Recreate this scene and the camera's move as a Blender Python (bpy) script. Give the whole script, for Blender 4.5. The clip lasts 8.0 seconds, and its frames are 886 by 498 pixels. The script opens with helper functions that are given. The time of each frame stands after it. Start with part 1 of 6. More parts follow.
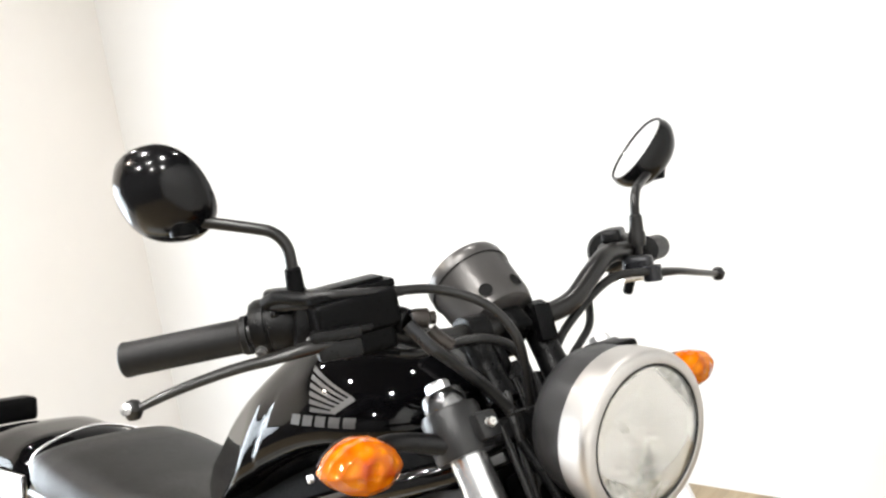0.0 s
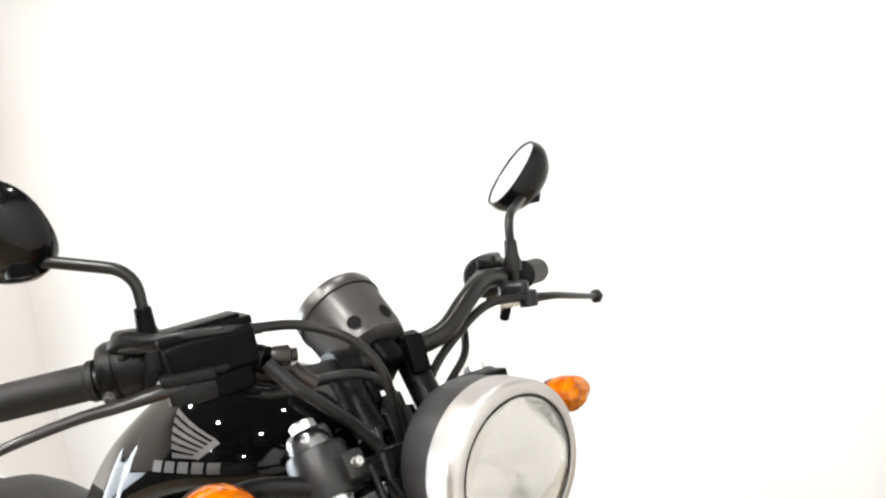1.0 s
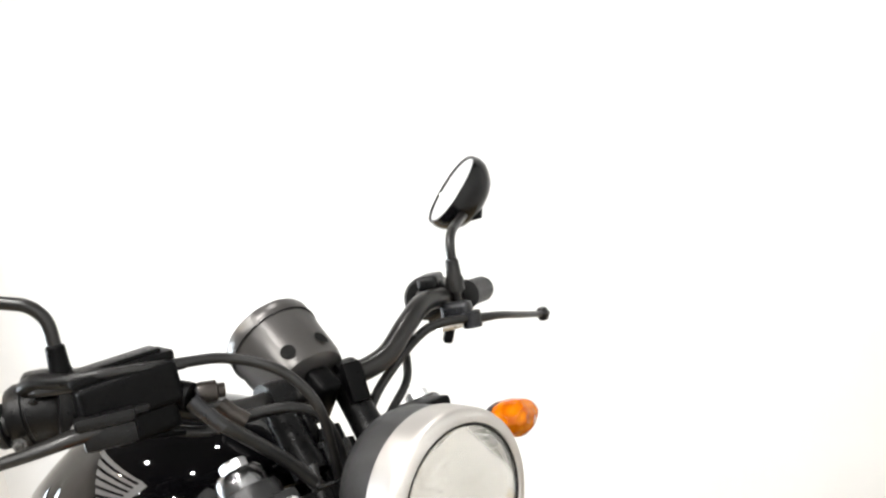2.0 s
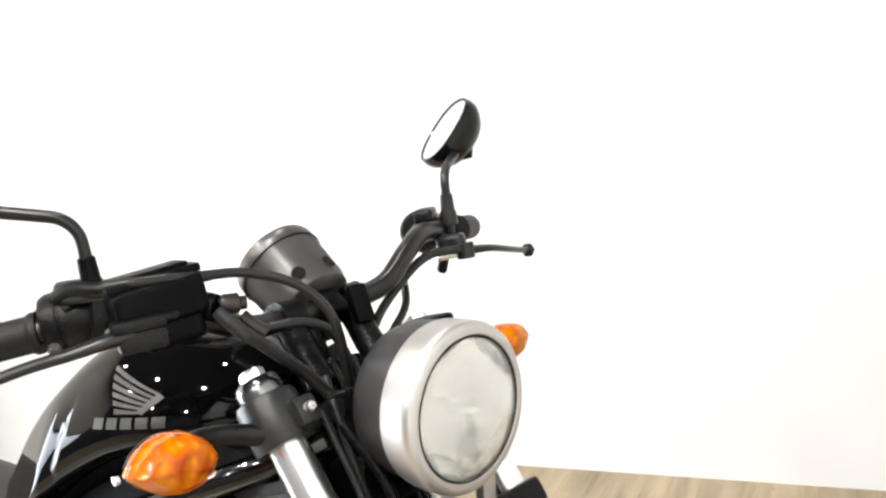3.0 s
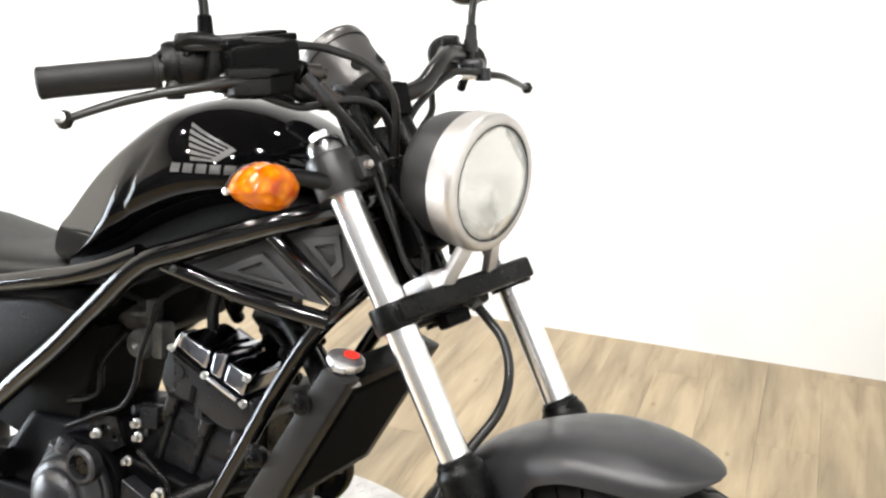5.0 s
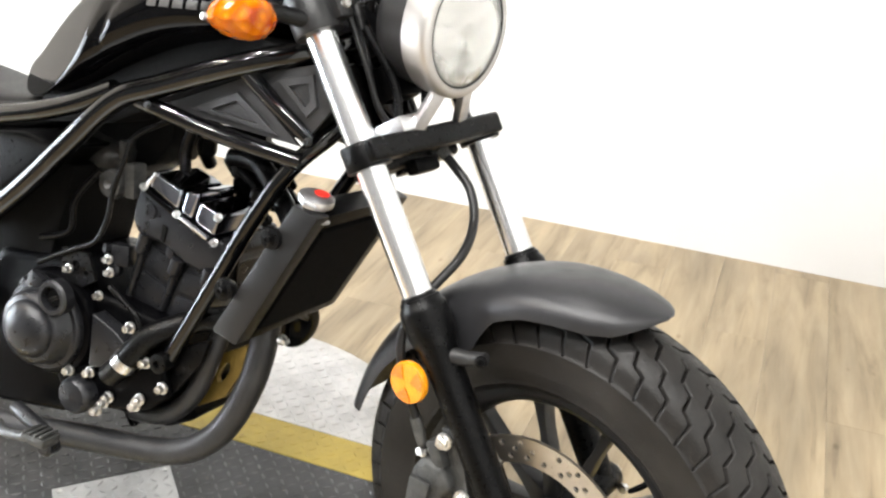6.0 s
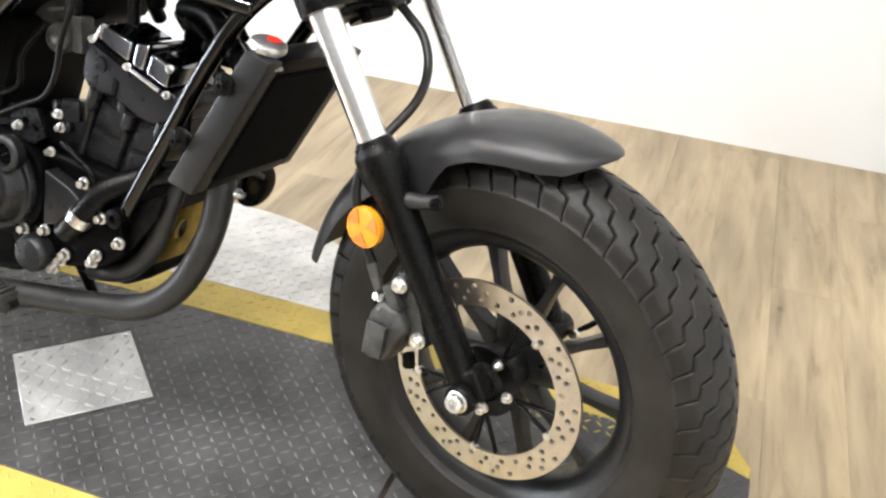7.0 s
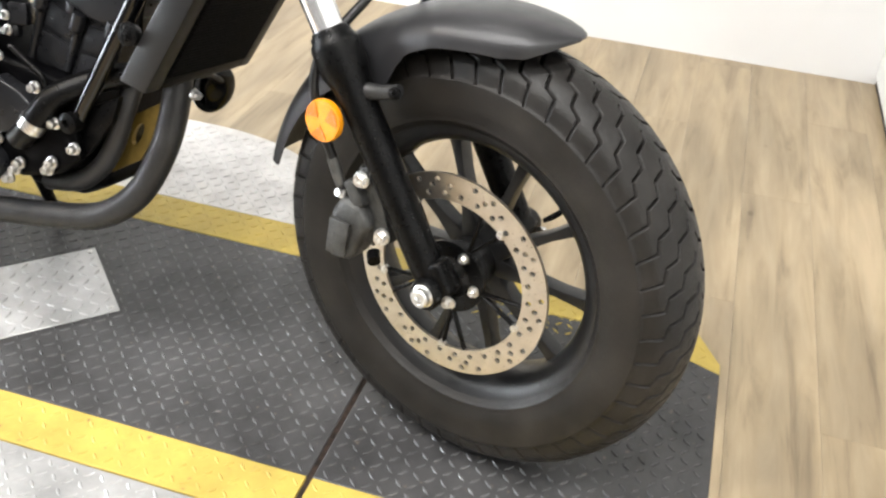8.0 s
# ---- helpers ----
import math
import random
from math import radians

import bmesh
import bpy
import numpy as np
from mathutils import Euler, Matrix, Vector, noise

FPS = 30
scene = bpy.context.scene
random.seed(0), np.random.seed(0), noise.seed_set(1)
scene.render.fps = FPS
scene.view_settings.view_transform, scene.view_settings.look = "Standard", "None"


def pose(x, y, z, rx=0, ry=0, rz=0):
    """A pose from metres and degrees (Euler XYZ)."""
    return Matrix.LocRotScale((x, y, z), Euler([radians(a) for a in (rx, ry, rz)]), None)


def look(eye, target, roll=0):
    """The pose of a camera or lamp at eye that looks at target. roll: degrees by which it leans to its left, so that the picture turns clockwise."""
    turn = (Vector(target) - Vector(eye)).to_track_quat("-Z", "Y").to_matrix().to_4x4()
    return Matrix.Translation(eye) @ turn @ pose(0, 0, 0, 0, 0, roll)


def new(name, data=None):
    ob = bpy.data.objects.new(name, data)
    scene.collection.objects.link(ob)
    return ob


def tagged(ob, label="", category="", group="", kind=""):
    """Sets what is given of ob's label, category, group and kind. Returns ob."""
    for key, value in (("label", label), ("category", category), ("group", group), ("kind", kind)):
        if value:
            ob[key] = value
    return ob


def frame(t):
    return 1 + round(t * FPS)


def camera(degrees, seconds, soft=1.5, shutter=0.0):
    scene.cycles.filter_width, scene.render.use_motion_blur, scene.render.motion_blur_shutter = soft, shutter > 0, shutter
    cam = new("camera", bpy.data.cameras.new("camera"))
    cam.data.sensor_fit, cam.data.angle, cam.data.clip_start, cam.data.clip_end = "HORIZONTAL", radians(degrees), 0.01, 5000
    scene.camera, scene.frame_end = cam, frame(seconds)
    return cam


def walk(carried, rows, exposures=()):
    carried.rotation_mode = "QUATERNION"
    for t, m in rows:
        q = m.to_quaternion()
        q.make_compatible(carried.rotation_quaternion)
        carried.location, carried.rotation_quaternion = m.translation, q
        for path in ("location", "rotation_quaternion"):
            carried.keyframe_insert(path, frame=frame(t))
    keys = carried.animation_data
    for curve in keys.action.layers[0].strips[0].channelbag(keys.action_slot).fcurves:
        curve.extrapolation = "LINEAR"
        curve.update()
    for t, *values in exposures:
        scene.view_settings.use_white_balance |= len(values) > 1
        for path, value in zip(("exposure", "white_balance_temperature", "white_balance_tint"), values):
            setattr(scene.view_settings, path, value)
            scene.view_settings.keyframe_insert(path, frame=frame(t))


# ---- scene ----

cam = camera(50.2, 8.0, soft=2.4)
# seconds, eye, target, roll
PATH = [
    (0, (0.163, -0.624, 1.327), (-1.048, 0.92, 0.94), -8.2),
    (0.5, (0.173, -0.603, 1.325), (-0.949, 1.008, 0.943), -8.2),
    (1, (0.182, -0.57, 1.323), (-0.868, 1.091, 0.953), -8.7),
    (1.2, (0.183, -0.556, 1.32), (-0.842, 1.123, 0.955), -9.3),
    (2.3, (0.166, -0.517, 1.318), (-0.786, 1.204, 0.957), -9.6),
    (2.5, (0.162, -0.527, 1.315), (-0.79, 1.189, 0.927), -9.4),
    (3, (0.15, -0.61, 1.297), (-0.726, 1.134, 0.859), -8.5),
    (3.5, (0.115, -0.751, 1.301), (-0.671, 1.012, 0.777), -6.0),
    (4, (0.101, -0.838, 1.29), (-0.626, 0.942, 0.736), -2.9),
    (4.2, (0.109, -0.861, 1.28), (-0.619, 0.912, 0.71), -2.3),
    (5.3, (0.131, -0.915, 1.234), (-0.549, 0.827, 0.524), 0.9),
    (5.5, (0.14, -0.926, 1.222), (-0.522, 0.807, 0.474), 1.4),
    (6, (0.147, -0.963, 1.184), (-0.461, 0.748, 0.347), 3.6),
    (6.5, (0.161, -0.99, 1.157), (-0.386, 0.692, 0.223), 4.1),
    (7, (0.173, -1.004, 1.125), (-0.313, 0.652, 0.113), 4.7),
    (7.5, (0.187, -1.005, 1.092), (-0.262, 0.622, 0.019), 4.3),
    (8, (0.201, -1.011, 1.067), (-0.215, 0.594, -0.052), 4.3),
]
walk(cam, [(t, look(*p)) for t, *p in PATH], exposures=[(0, 0.02), (3, 0.02), (4, 0.07), (6, 0.2), (7, 0.16), (8, 0.16)])

# ---- light ----
world = bpy.data.worlds.new("world")
scene.world = world
world.use_nodes = True
world.node_tree.nodes["Background"].inputs[0].default_value = (0.9, 0.92, 1, 1)
world.node_tree.nodes["Background"].inputs[1].default_value = 0.3
CEILING = 2.75
# last two lamps are added to brighten the far floor and west wall
LAMPS = [(-2.5, -0.9), (-1.75, -1.75), (-1.55, -0.35), (-0.95, -1.15), (-0.45, -1.9), (-0.35, -0.45), (0.25, -1.25), (-0.5, 0.75), (-2.75, 0.35)]


def lamp(name, m, power, size, size_y=None, colour=(1, 0.97, 0.92)):
    data = bpy.data.lights.new(name, "AREA")
    data.energy, data.size, data.color = power, size, colour
    data.shape = "DISK"
    if size_y:
        data.shape, data.size_y = "RECTANGLE", size_y
    ob = new(name, data)
    ob.matrix_world = m
    return ob


for lx, ly in LAMPS:
    lamp("downlight_bulb", pose(lx, ly, CEILING - 0.035), 15 if lx < -2.6 else 24 if lx < -2 else 11 if ly > 0 else 27, 0.09, None, (1, 0.86, 0.70) if -2.6 < lx < -2 else (1, 0.98, 0.95))

# daylight from the window in the west wall
WINDOW_Y, WINDOW_Z = (-1.5, 0.4), (0.05, 1.3)
WINDOW_MID = ((WINDOW_Y[0] + WINDOW_Y[1]) / 2, (WINDOW_Z[0] + WINDOW_Z[1]) / 2)
lamp("window_daylight", look((-3.55, *WINDOW_MID), (0, *WINDOW_MID)), 95, WINDOW_Y[1] - WINDOW_Y[0] - 0.04, WINDOW_Z[1] - WINDOW_Z[0] - 0.04, (0.86, 0.93, 1.0))


# ---- materials ----
def nodes_of(name):
    m = bpy.data.materials.new(name)
    m.use_nodes = True
    return m, m.node_tree.nodes, m.node_tree.links, m.node_tree.nodes["Principled BSDF"]


def pbr(name, col, rough=0.5, metal=0.0, var=0.12, scale=18, rvar=0.08, bump=0.0, bscale=500, coat=0.0, spec=0.5, dist=0.002):
    m, n, l, b = nodes_of(name)
    tc = n.new("ShaderNodeTexCoord")
    n1 = n.new("ShaderNodeTexNoise")
    n1.inputs["Scale"].default_value, n1.inputs["Detail"].default_value = scale, 6
    l.new(tc.outputs["Object"], n1.inputs["Vector"])
    ramp = n.new("ShaderNodeValToRGB")
    ramp.color_ramp.elements[0].position, ramp.color_ramp.elements[1].position = 0.3, 0.7
    ramp.color_ramp.elements[0].color = (*[c * (1 - var) for c in col], 1)
    ramp.color_ramp.elements[1].color = (*[min(1, c * (1 + var)) for c in col], 1)
    l.new(n1.outputs["Fac"], ramp.inputs["Fac"])
    l.new(ramp.outputs["Color"], b.inputs["Base Color"])
    n2 = n.new("ShaderNodeTexNoise")
    n2.inputs["Scale"].default_value, n2.inputs["Detail"].default_value = scale * 7, 4
    l.new(tc.outputs["Object"], n2.inputs["Vector"])
    mr = n.new("ShaderNodeMapRange")
    mr.inputs["From Min"].default_value, mr.inputs["From Max"].default_value = 0.3, 0.7
    mr.inputs["To Min"].default_value, mr.inputs["To Max"].default_value = max(0.02, rough - rvar), min(1, rough + rvar)
    l.new(n2.outputs["Fac"], mr.inputs["Value"])
    l.new(mr.outputs["Result"], b.inputs["Roughness"])
    b.inputs["Metallic"].default_value = metal
    b.inputs["Specular IOR Level"].default_value = spec
    b.inputs["Coat Weight"].default_value = coat
    b.inputs["Coat Roughness"].default_value = 0.03
    if bump:
        n3 = n.new("ShaderNodeTexNoise")
        n3.inputs["Scale"].default_value, n3.inputs["Detail"].default_value = bscale, 3
        l.new(tc.outputs["Object"], n3.inputs["Vector"])
        bp = n.new("ShaderNodeBump")
        bp.inputs["Strength"].default_value, bp.inputs["Distance"].default_value = bump, dist
        l.new(n3.outputs["Fac"], bp.inputs["Height"])
        l.new(bp.outputs["Normal"], b.inputs["Normal"])
    return m


GLOSS = pbr("gloss_black_paint", (0.0015, 0.0015, 0.0018), 0.04, 0, 0.2, 8, 0.012, spec=0.22)
RAIL = pbr("gloss_black_tube_lacquer", (0.0012, 0.0012, 0.0014), 0.1, 0, 0.1, 8, 0.02, spec=0.6)
MATTE = pbr("matte_black_paint", (0.010, 0.010, 0.0105), 0.40, 0, 0.2, 10, 0.06, 0.15, 900, spec=0.35)
SATIN = pbr("satin_black_paint", (0.0022, 0.0022, 0.0024), 0.32, 0, 0.25, 25, 0.08, 0.15, 700, spec=0.14)
FENDER = pbr("fender_satin_charcoal", (0.026, 0.026, 0.028), 0.36, 0.3, 0.12, 6, 0.05, 0.1, 1200, spec=0.5)
PLASTIC = pbr("black_plastic", (0.0022, 0.0022, 0.0024), 0.34, 0, 0.25, 30, 0.08, 0.25, 600, spec=0.06)
PANEL = pbr("grained_panel_plastic", (0.034, 0.034, 0.035), 0.44, 0, 0.12, 20, 0.06, 0.2, 900, spec=0.45)
CASE = pbr("glossy_mirror_case", (0.003, 0.003, 0.0034), 0.15, 0, 0.2, 8, 0.01, spec=0.26)
GAUGE = pbr("satin_grey_gauge_paint", (0.085, 0.081, 0.079), 0.32, 0.65, 0.05, 5, 0.03)
# gloss black enamel given a metallic colour to brighten its reflections
COVER = pbr("black_enamel_bright_reflection", (0.34, 0.35, 0.39), 0.1, 1, 0.06, 8, 0.02)
THROTTLE = pbr("dull_cast_alloy", (0.09, 0.09, 0.088), 0.45, 0.6, 0.35, 60, 0.12, 0.5, 400)
# yellow stripe's reflection on a gloss black plate, put into the colour
YELLOW_REFLECTION = pbr("black_plate_yellow_reflection", (0.20, 0.135, 0.03), 0.4, 0.5, 0.2, 40, 0.08)
UNION = pbr("brown_hose_union", (0.028, 0.023, 0.020), 0.35, 0.5, 0.2, 60, 0.08)
GREY = pbr("dark_grey_plastic", (0.019, 0.019, 0.0195), 0.4, 0, 0.15, 14, 0.06, 0.2, 800, spec=0.4)
RUBBER = pbr("tyre_rubber", (0.0135, 0.0122, 0.0112), 0.44, 0, 0.5, 14, 0.1, 0.3, 500, spec=0.28)
GRIPRUB = pbr("grip_rubber", (0.0062, 0.0062, 0.0064), 0.5, 0, 0.2, 60, 0.08, 0.3, 900, spec=0.26)
HOSE = pbr("hose_rubber", (0.003, 0.003, 0.0032), 0.3, 0, 0.25, 50, 0.05, 0.1, 900, spec=0.17)
CABLE = pbr("grey_black_cable_sheath", (0.011, 0.0108, 0.0108), 0.32, 0, 0.1, 40, 0.03, spec=0.3)
BARS = pbr("satin_bar_coating", (0.0085, 0.0081, 0.0078), 0.3, 0.1, 0.06, 14, 0.02, spec=0.42)
CHROME = pbr("chrome", (0.92, 0.92, 0.93), 0.25, 1, 0.02, 6, 0.008)
STEEL = pbr("zinc_bolt_steel", (0.72, 0.715, 0.70), 0.3, 1, 0.15, 120, 0.1)
NICKEL = pbr("brushed_nickel", (0.56, 0.54, 0.515), 0.45, 1, 0.04, 12, 0.03)
DISC = pbr("brake_disc_steel", (0.60, 0.55, 0.48), 0.36, 1, 0.1, 40, 0.1, 0.1, 900)
ALU = pbr("cast_aluminium", (0.7, 0.7, 0.71), 0.38, 1, 0.1, 60, 0.08, 0.2, 500)
ENGINE = pbr("engine_charcoal_paint", (0.0014, 0.0014, 0.0018), 0.34, 0.0, 0.2, 20, 0.06, 0.15, 500, spec=0.06)
ENGINE2 = pbr("clutch_cover_grey_paint", (0.0165, 0.017, 0.0195), 0.30, 0.4, 0.12, 12, 0.04, 0.1, 500, spec=0.5)
EXHAUST = pbr("exhaust_black", (0.021, 0.021, 0.022), 0.46, 0.2, 0.35, 20, 0.12, 0.3, 250)
HOUSING = pbr("black_switch_housing", (0.0028, 0.0028, 0.003), 0.34, 0, 0.2, 40, 0.08, 0.25, 700, spec=0.2)
RIM = pbr("satin_wheel_paint", (0.011, 0.011, 0.0115), 0.36, 0, 0.2, 12, 0.07, 0.1, 800, spec=0.4)
SLEEVE = pbr("dark_polished_alloy", (0.20, 0.20, 0.205), 0.22, 1, 0.1, 30, 0.05)
LEATHER = pbr("seat_vinyl", (0.008, 0.0078, 0.0075), 0.46, 0, 0.2, 40, 0.06, 0.3, 350, spec=0.25)
SILVERINK = pbr("silver_decal", (0.058, 0.057, 0.057), 0.4, 0.1, 0.08, 80, spec=0.3)
REDINK = pbr("red_label", (0.62, 0.03, 0.02), 0.4, 0, 0.1, 80)
MIRROR = pbr("mirror_glass", (0.92, 0.92, 0.93), 0.02, 1, 0.01, 5, 0.005)
# near-black for recesses, whose shade is put into the colour, and for fins
HOLE = pbr("recess_shade_and_fin_black", (0.003, 0.003, 0.003), 0.7, 0, 0.1, 40, spec=0.1)
CALIPER = pbr("caliper_grey", (0.046, 0.0465, 0.0455), 0.5, 0.35, 0.5, 40, 0.12, 0.6, 300)
WALL = pbr("white_wall_paint", (0.70, 0.70, 0.69), 0.75, 0, 0.02, 1.5, 0.05, 0.1, 250)
# the corner's warm light is put into this wall colour
WARMWALL = pbr("warm_light_wall_paint", (0.76, 0.74, 0.71), 0.75, 0, 0.03, 1.5, 0.05, 0.1, 250)
DARKWALL = pbr("dark_grey_wall_paint", (0.11, 0.11, 0.11), 0.8, 0, 0.1, 2, 0.05)
CEIL = pbr("brown_ceiling_board", (0.05, 0.041, 0.034), 0.8, 0, 0.15, 6, 0.05)
RUST = pbr("rusty_seam_dirt", (0.024, 0.016, 0.012), 0.8, 0, 0.8, 90, 0.1, 0.9, 200, spec=0.2)
BASESTRIP = pbr("dark_base_strip", (0.03, 0.03, 0.03), 0.7, 0, 0.1, 30)


def plate_mat(name, col, rough, metal, chip, low=0.58, high=1.2):
    """Painted or bare tread plate: broad stains, scuffs, and chips down to the metal."""
    m, n, l, b = nodes_of(name)
    tc = n.new("ShaderNodeTexCoord")
    big = n.new("ShaderNodeTexNoise")
    big.inputs["Scale"].default_value, big.inputs["Detail"].default_value = 4.5, 8
    big.inputs["Roughness"].default_value = 0.7
    fine = n.new("ShaderNodeTexNoise")
    fine.inputs["Scale"].default_value, fine.inputs["Detail"].default_value = 70, 5
    for t in (big, fine):
        l.new(tc.outputs["Object"], t.inputs["Vector"])
    r1 = n.new("ShaderNodeValToRGB")
    r1.color_ramp.elements[0].position, r1.color_ramp.elements[1].position = 0.32, 0.68
    r1.color_ramp.elements[0].color = (*[c * low for c in col], 1)
    r1.color_ramp.elements[1].color = (*[min(1, c * high) for c in col], 1)
    l.new(big.outputs["Fac"], r1.inputs["Fac"])
    r2 = n.new("ShaderNodeValToRGB")
    r2.color_ramp.elements[0].position, r2.color_ramp.elements[1].position = 0.66, 0.72
    r2.color_ramp.elements[0].color, r2.color_ramp.elements[1].color = (0, 0, 0, 1), (1, 1, 1, 1)
    l.new(fine.outputs["Fac"], r2.inputs["Fac"])
    mix = n.new("ShaderNodeMixRGB")
    l.new(r2.outputs["Color"], mix.inputs["Fac"])
    l.new(r1.outputs["Color"], mix.inputs["Color1"])
    mix.inputs["Color2"].default_value = (*chip, 1)
    l.new(mix.outputs["Color"], b.inputs["Base Color"])
    mr = n.new("ShaderNodeMapRange")
    mr.inputs["To Min"].default_value, mr.inputs["To Max"].default_value = rough - 0.12, rough + 0.15
    l.new(big.outputs["Fac"], mr.inputs["Value"])
    l.new(mr.outputs["Result"], b.inputs["Roughness"])
    b.inputs["Metallic"].default_value = metal
    bp = n.new("ShaderNodeBump")
    bp.inputs["Strength"].default_value, bp.inputs["Distance"].default_value = 0.25, 0.001
    l.new(fine.outputs["Fac"], bp.inputs["Height"])
    l.new(bp.outputs["Normal"], b.inputs["Normal"])
    return m


PLATE_BLACK = plate_mat("black_tread_plate", (0.053, 0.0523, 0.0535), 0.42, 0.2, (0.13, 0.11, 0.09), 0.42, 1.55)
PLATE_YELLOW = plate_mat("yellow_painted_plate", (0.50, 0.37, 0.075), 0.5, 0.0, (0.26, 0.17, 0.05), 0.66, 1.12)
PLATE_SILVER = plate_mat("bare_aluminium_plate", (0.54, 0.54, 0.535), 0.38, 0.55, (0.45, 0.44, 0.42))
# lighter than the plate: highlights on the studs put into the colour
STUD_BLACK = plate_mat("stud_tops_wear_and_highlight", (0.085, 0.085, 0.086), 0.36, 0.35, (0.2, 0.19, 0.18), 0.35, 1.8)
PLATE_PALE = plate_mat("pale_tread_plate", (0.70, 0.685, 0.665), 0.5, 0.15, (0.5, 0.45, 0.4))


def wood_mat():
    m, n, l, b = nodes_of("vinyl_wood_plank")
    tc = n.new("ShaderNodeTexCoord")
    oi = n.new("ShaderNodeObjectInfo")
    add = n.new("ShaderNodeVectorMath")
    add.operation = "ADD"
    sc = n.new("ShaderNodeVectorMath")
    sc.operation = "SCALE"
    comb = n.new("ShaderNodeCombineXYZ")
    l.new(oi.outputs["Random"], comb.inputs[0])
    l.new(oi.outputs["Random"], comb.inputs[1])
    l.new(comb.outputs[0], sc.inputs[0])
    sc.inputs["Scale"].default_value = 37
    l.new(tc.outputs["Object"], add.inputs[0])
    l.new(sc.outputs[0], add.inputs[1])
    mp = n.new("ShaderNodeMapping")
    mp.inputs["Scale"].default_value = (26, 2.6, 26)
    l.new(add.outputs[0], mp.inputs["Vector"])
    grain = n.new("ShaderNodeTexNoise")
    grain.inputs["Scale"].default_value, grain.inputs["Detail"].default_value, grain.inputs["Roughness"].default_value = 1, 8, 0.62
    grain.inputs["Distortion"].default_value = 0.6
    l.new(mp.outputs[0], grain.inputs["Vector"])
    mp2 = n.new("ShaderNodeMapping")
    mp2.inputs["Scale"].default_value = (9, 1.6, 9)
    l.new(add.outputs[0], mp2.inputs["Vector"])
    patch = n.new("ShaderNodeTexNoise")
    patch.inputs["Scale"].default_value, patch.inputs["Detail"].default_value = 1, 4
    l.new(mp2.outputs[0], patch.inputs["Vector"])
    r = n.new("ShaderNodeValToRGB")
    e = r.color_ramp.elements
    e[0].position, e[0].color = 0.30, (0.235, 0.188, 0.125, 1)
    e[1].position, e[1].color = 0.66, (0.43, 0.355, 0.245, 1)
    mid = e.new(0.46)
    mid.color = (0.365, 0.294, 0.195, 1)
    l.new(grain.outputs["Fac"], r.inputs["Fac"])
    r2 = n.new("ShaderNodeValToRGB")
    r2.color_ramp.elements[0].position, r2.color_ramp.elements[1].position = 0.36, 0.62
    r2.color_ramp.elements[0].color, r2.color_ramp.elements[1].color = (0.70, 0.675, 0.64, 1), (1.07, 1.035, 0.97, 1)
    l.new(patch.outputs["Fac"], r2.inputs["Fac"])
    mul = n.new("ShaderNodeMixRGB")
    mul.blend_type = "MULTIPLY"
    mul.inputs["Fac"].default_value = 1
    l.new(r.outputs["Color"], mul.inputs["Color1"])
    l.new(r2.outputs["Color"], mul.inputs["Color2"])
    # knots
    vor = n.new("ShaderNodeTexVoronoi")
    mp3 = n.new("ShaderNodeMapping")
    mp3.inputs["Scale"].default_value = (9, 5, 9)
    l.new(add.outputs[0], mp3.inputs["Vector"])
    l.new(mp3.outputs[0], vor.inputs["Vector"])
    vor.inputs["Scale"].default_value = 1
    r3 = n.new("ShaderNodeValToRGB")
    r3.color_ramp.elements[0].position, r3.color_ramp.elements[1].position = 0.03, 0.08
    r3.color_ramp.elements[0].color, r3.color_ramp.elements[1].color = (0.62, 0.56, 0.5, 1), (1, 1, 1, 1)
    l.new(vor.outputs["Distance"], r3.inputs["Fac"])
    mul2 = n.new("ShaderNodeMixRGB")
    mul2.blend_type = "MULTIPLY"
    mul2.inputs["Fac"].default_value = 1
    l.new(mul.outputs["Color"], mul2.inputs["Color1"])
    l.new(r3.outputs["Color"], mul2.inputs["Color2"])
    hsv = n.new("ShaderNodeHueSaturation")
    tone = n.new("ShaderNodeMapRange")
    tone.inputs["To Min"].default_value, tone.inputs["To Max"].default_value = 0.95, 1.04
    l.new(oi.outputs["Random"], tone.inputs["Value"])
    l.new(tone.outputs["Result"], hsv.inputs["Value"])
    l.new(mul2.outputs["Color"], hsv.inputs["Color"])
    l.new(hsv.outputs["Color"], b.inputs["Base Color"])
    b.inputs["Roughness"].default_value = 0.38
    bp = n.new("ShaderNodeBump")
    bp.inputs["Strength"].default_value, bp.inputs["Distance"].default_value = 0.2, 0.001
    l.new(grain.outputs["Fac"], bp.inputs["Height"])
    l.new(bp.outputs["Normal"], b.inputs["Normal"])
    return m


WOOD = wood_mat()


def glass_mat(name, col, rough, trans, ior=1.45):
    m, n, l, b = nodes_of(name)
    b.inputs["Base Color"].default_value = (*col, 1)
    b.inputs["Roughness"].default_value = rough
    b.inputs["Transmission Weight"].default_value = trans
    b.inputs["IOR"].default_value = ior
    return m


PANE = glass_mat("clear_door_glass", (0.98, 0.99, 0.99), 0.01, 1.0)
LENS = glass_mat("clear_headlight_lens", (0.97, 0.97, 0.95), 0.03, 1.0)
AMBER, an, al, ab = nodes_of("amber_signal_lens")
ab.inputs["Base Color"].default_value = (0.66, 0.145, 0.0, 1)
ab.inputs["Specular IOR Level"].default_value = 0.25
ab.inputs["Roughness"].default_value, ab.inputs["Transmission Weight"].default_value, ab.inputs["IOR"].default_value = 0.07, 0.4, 1.45
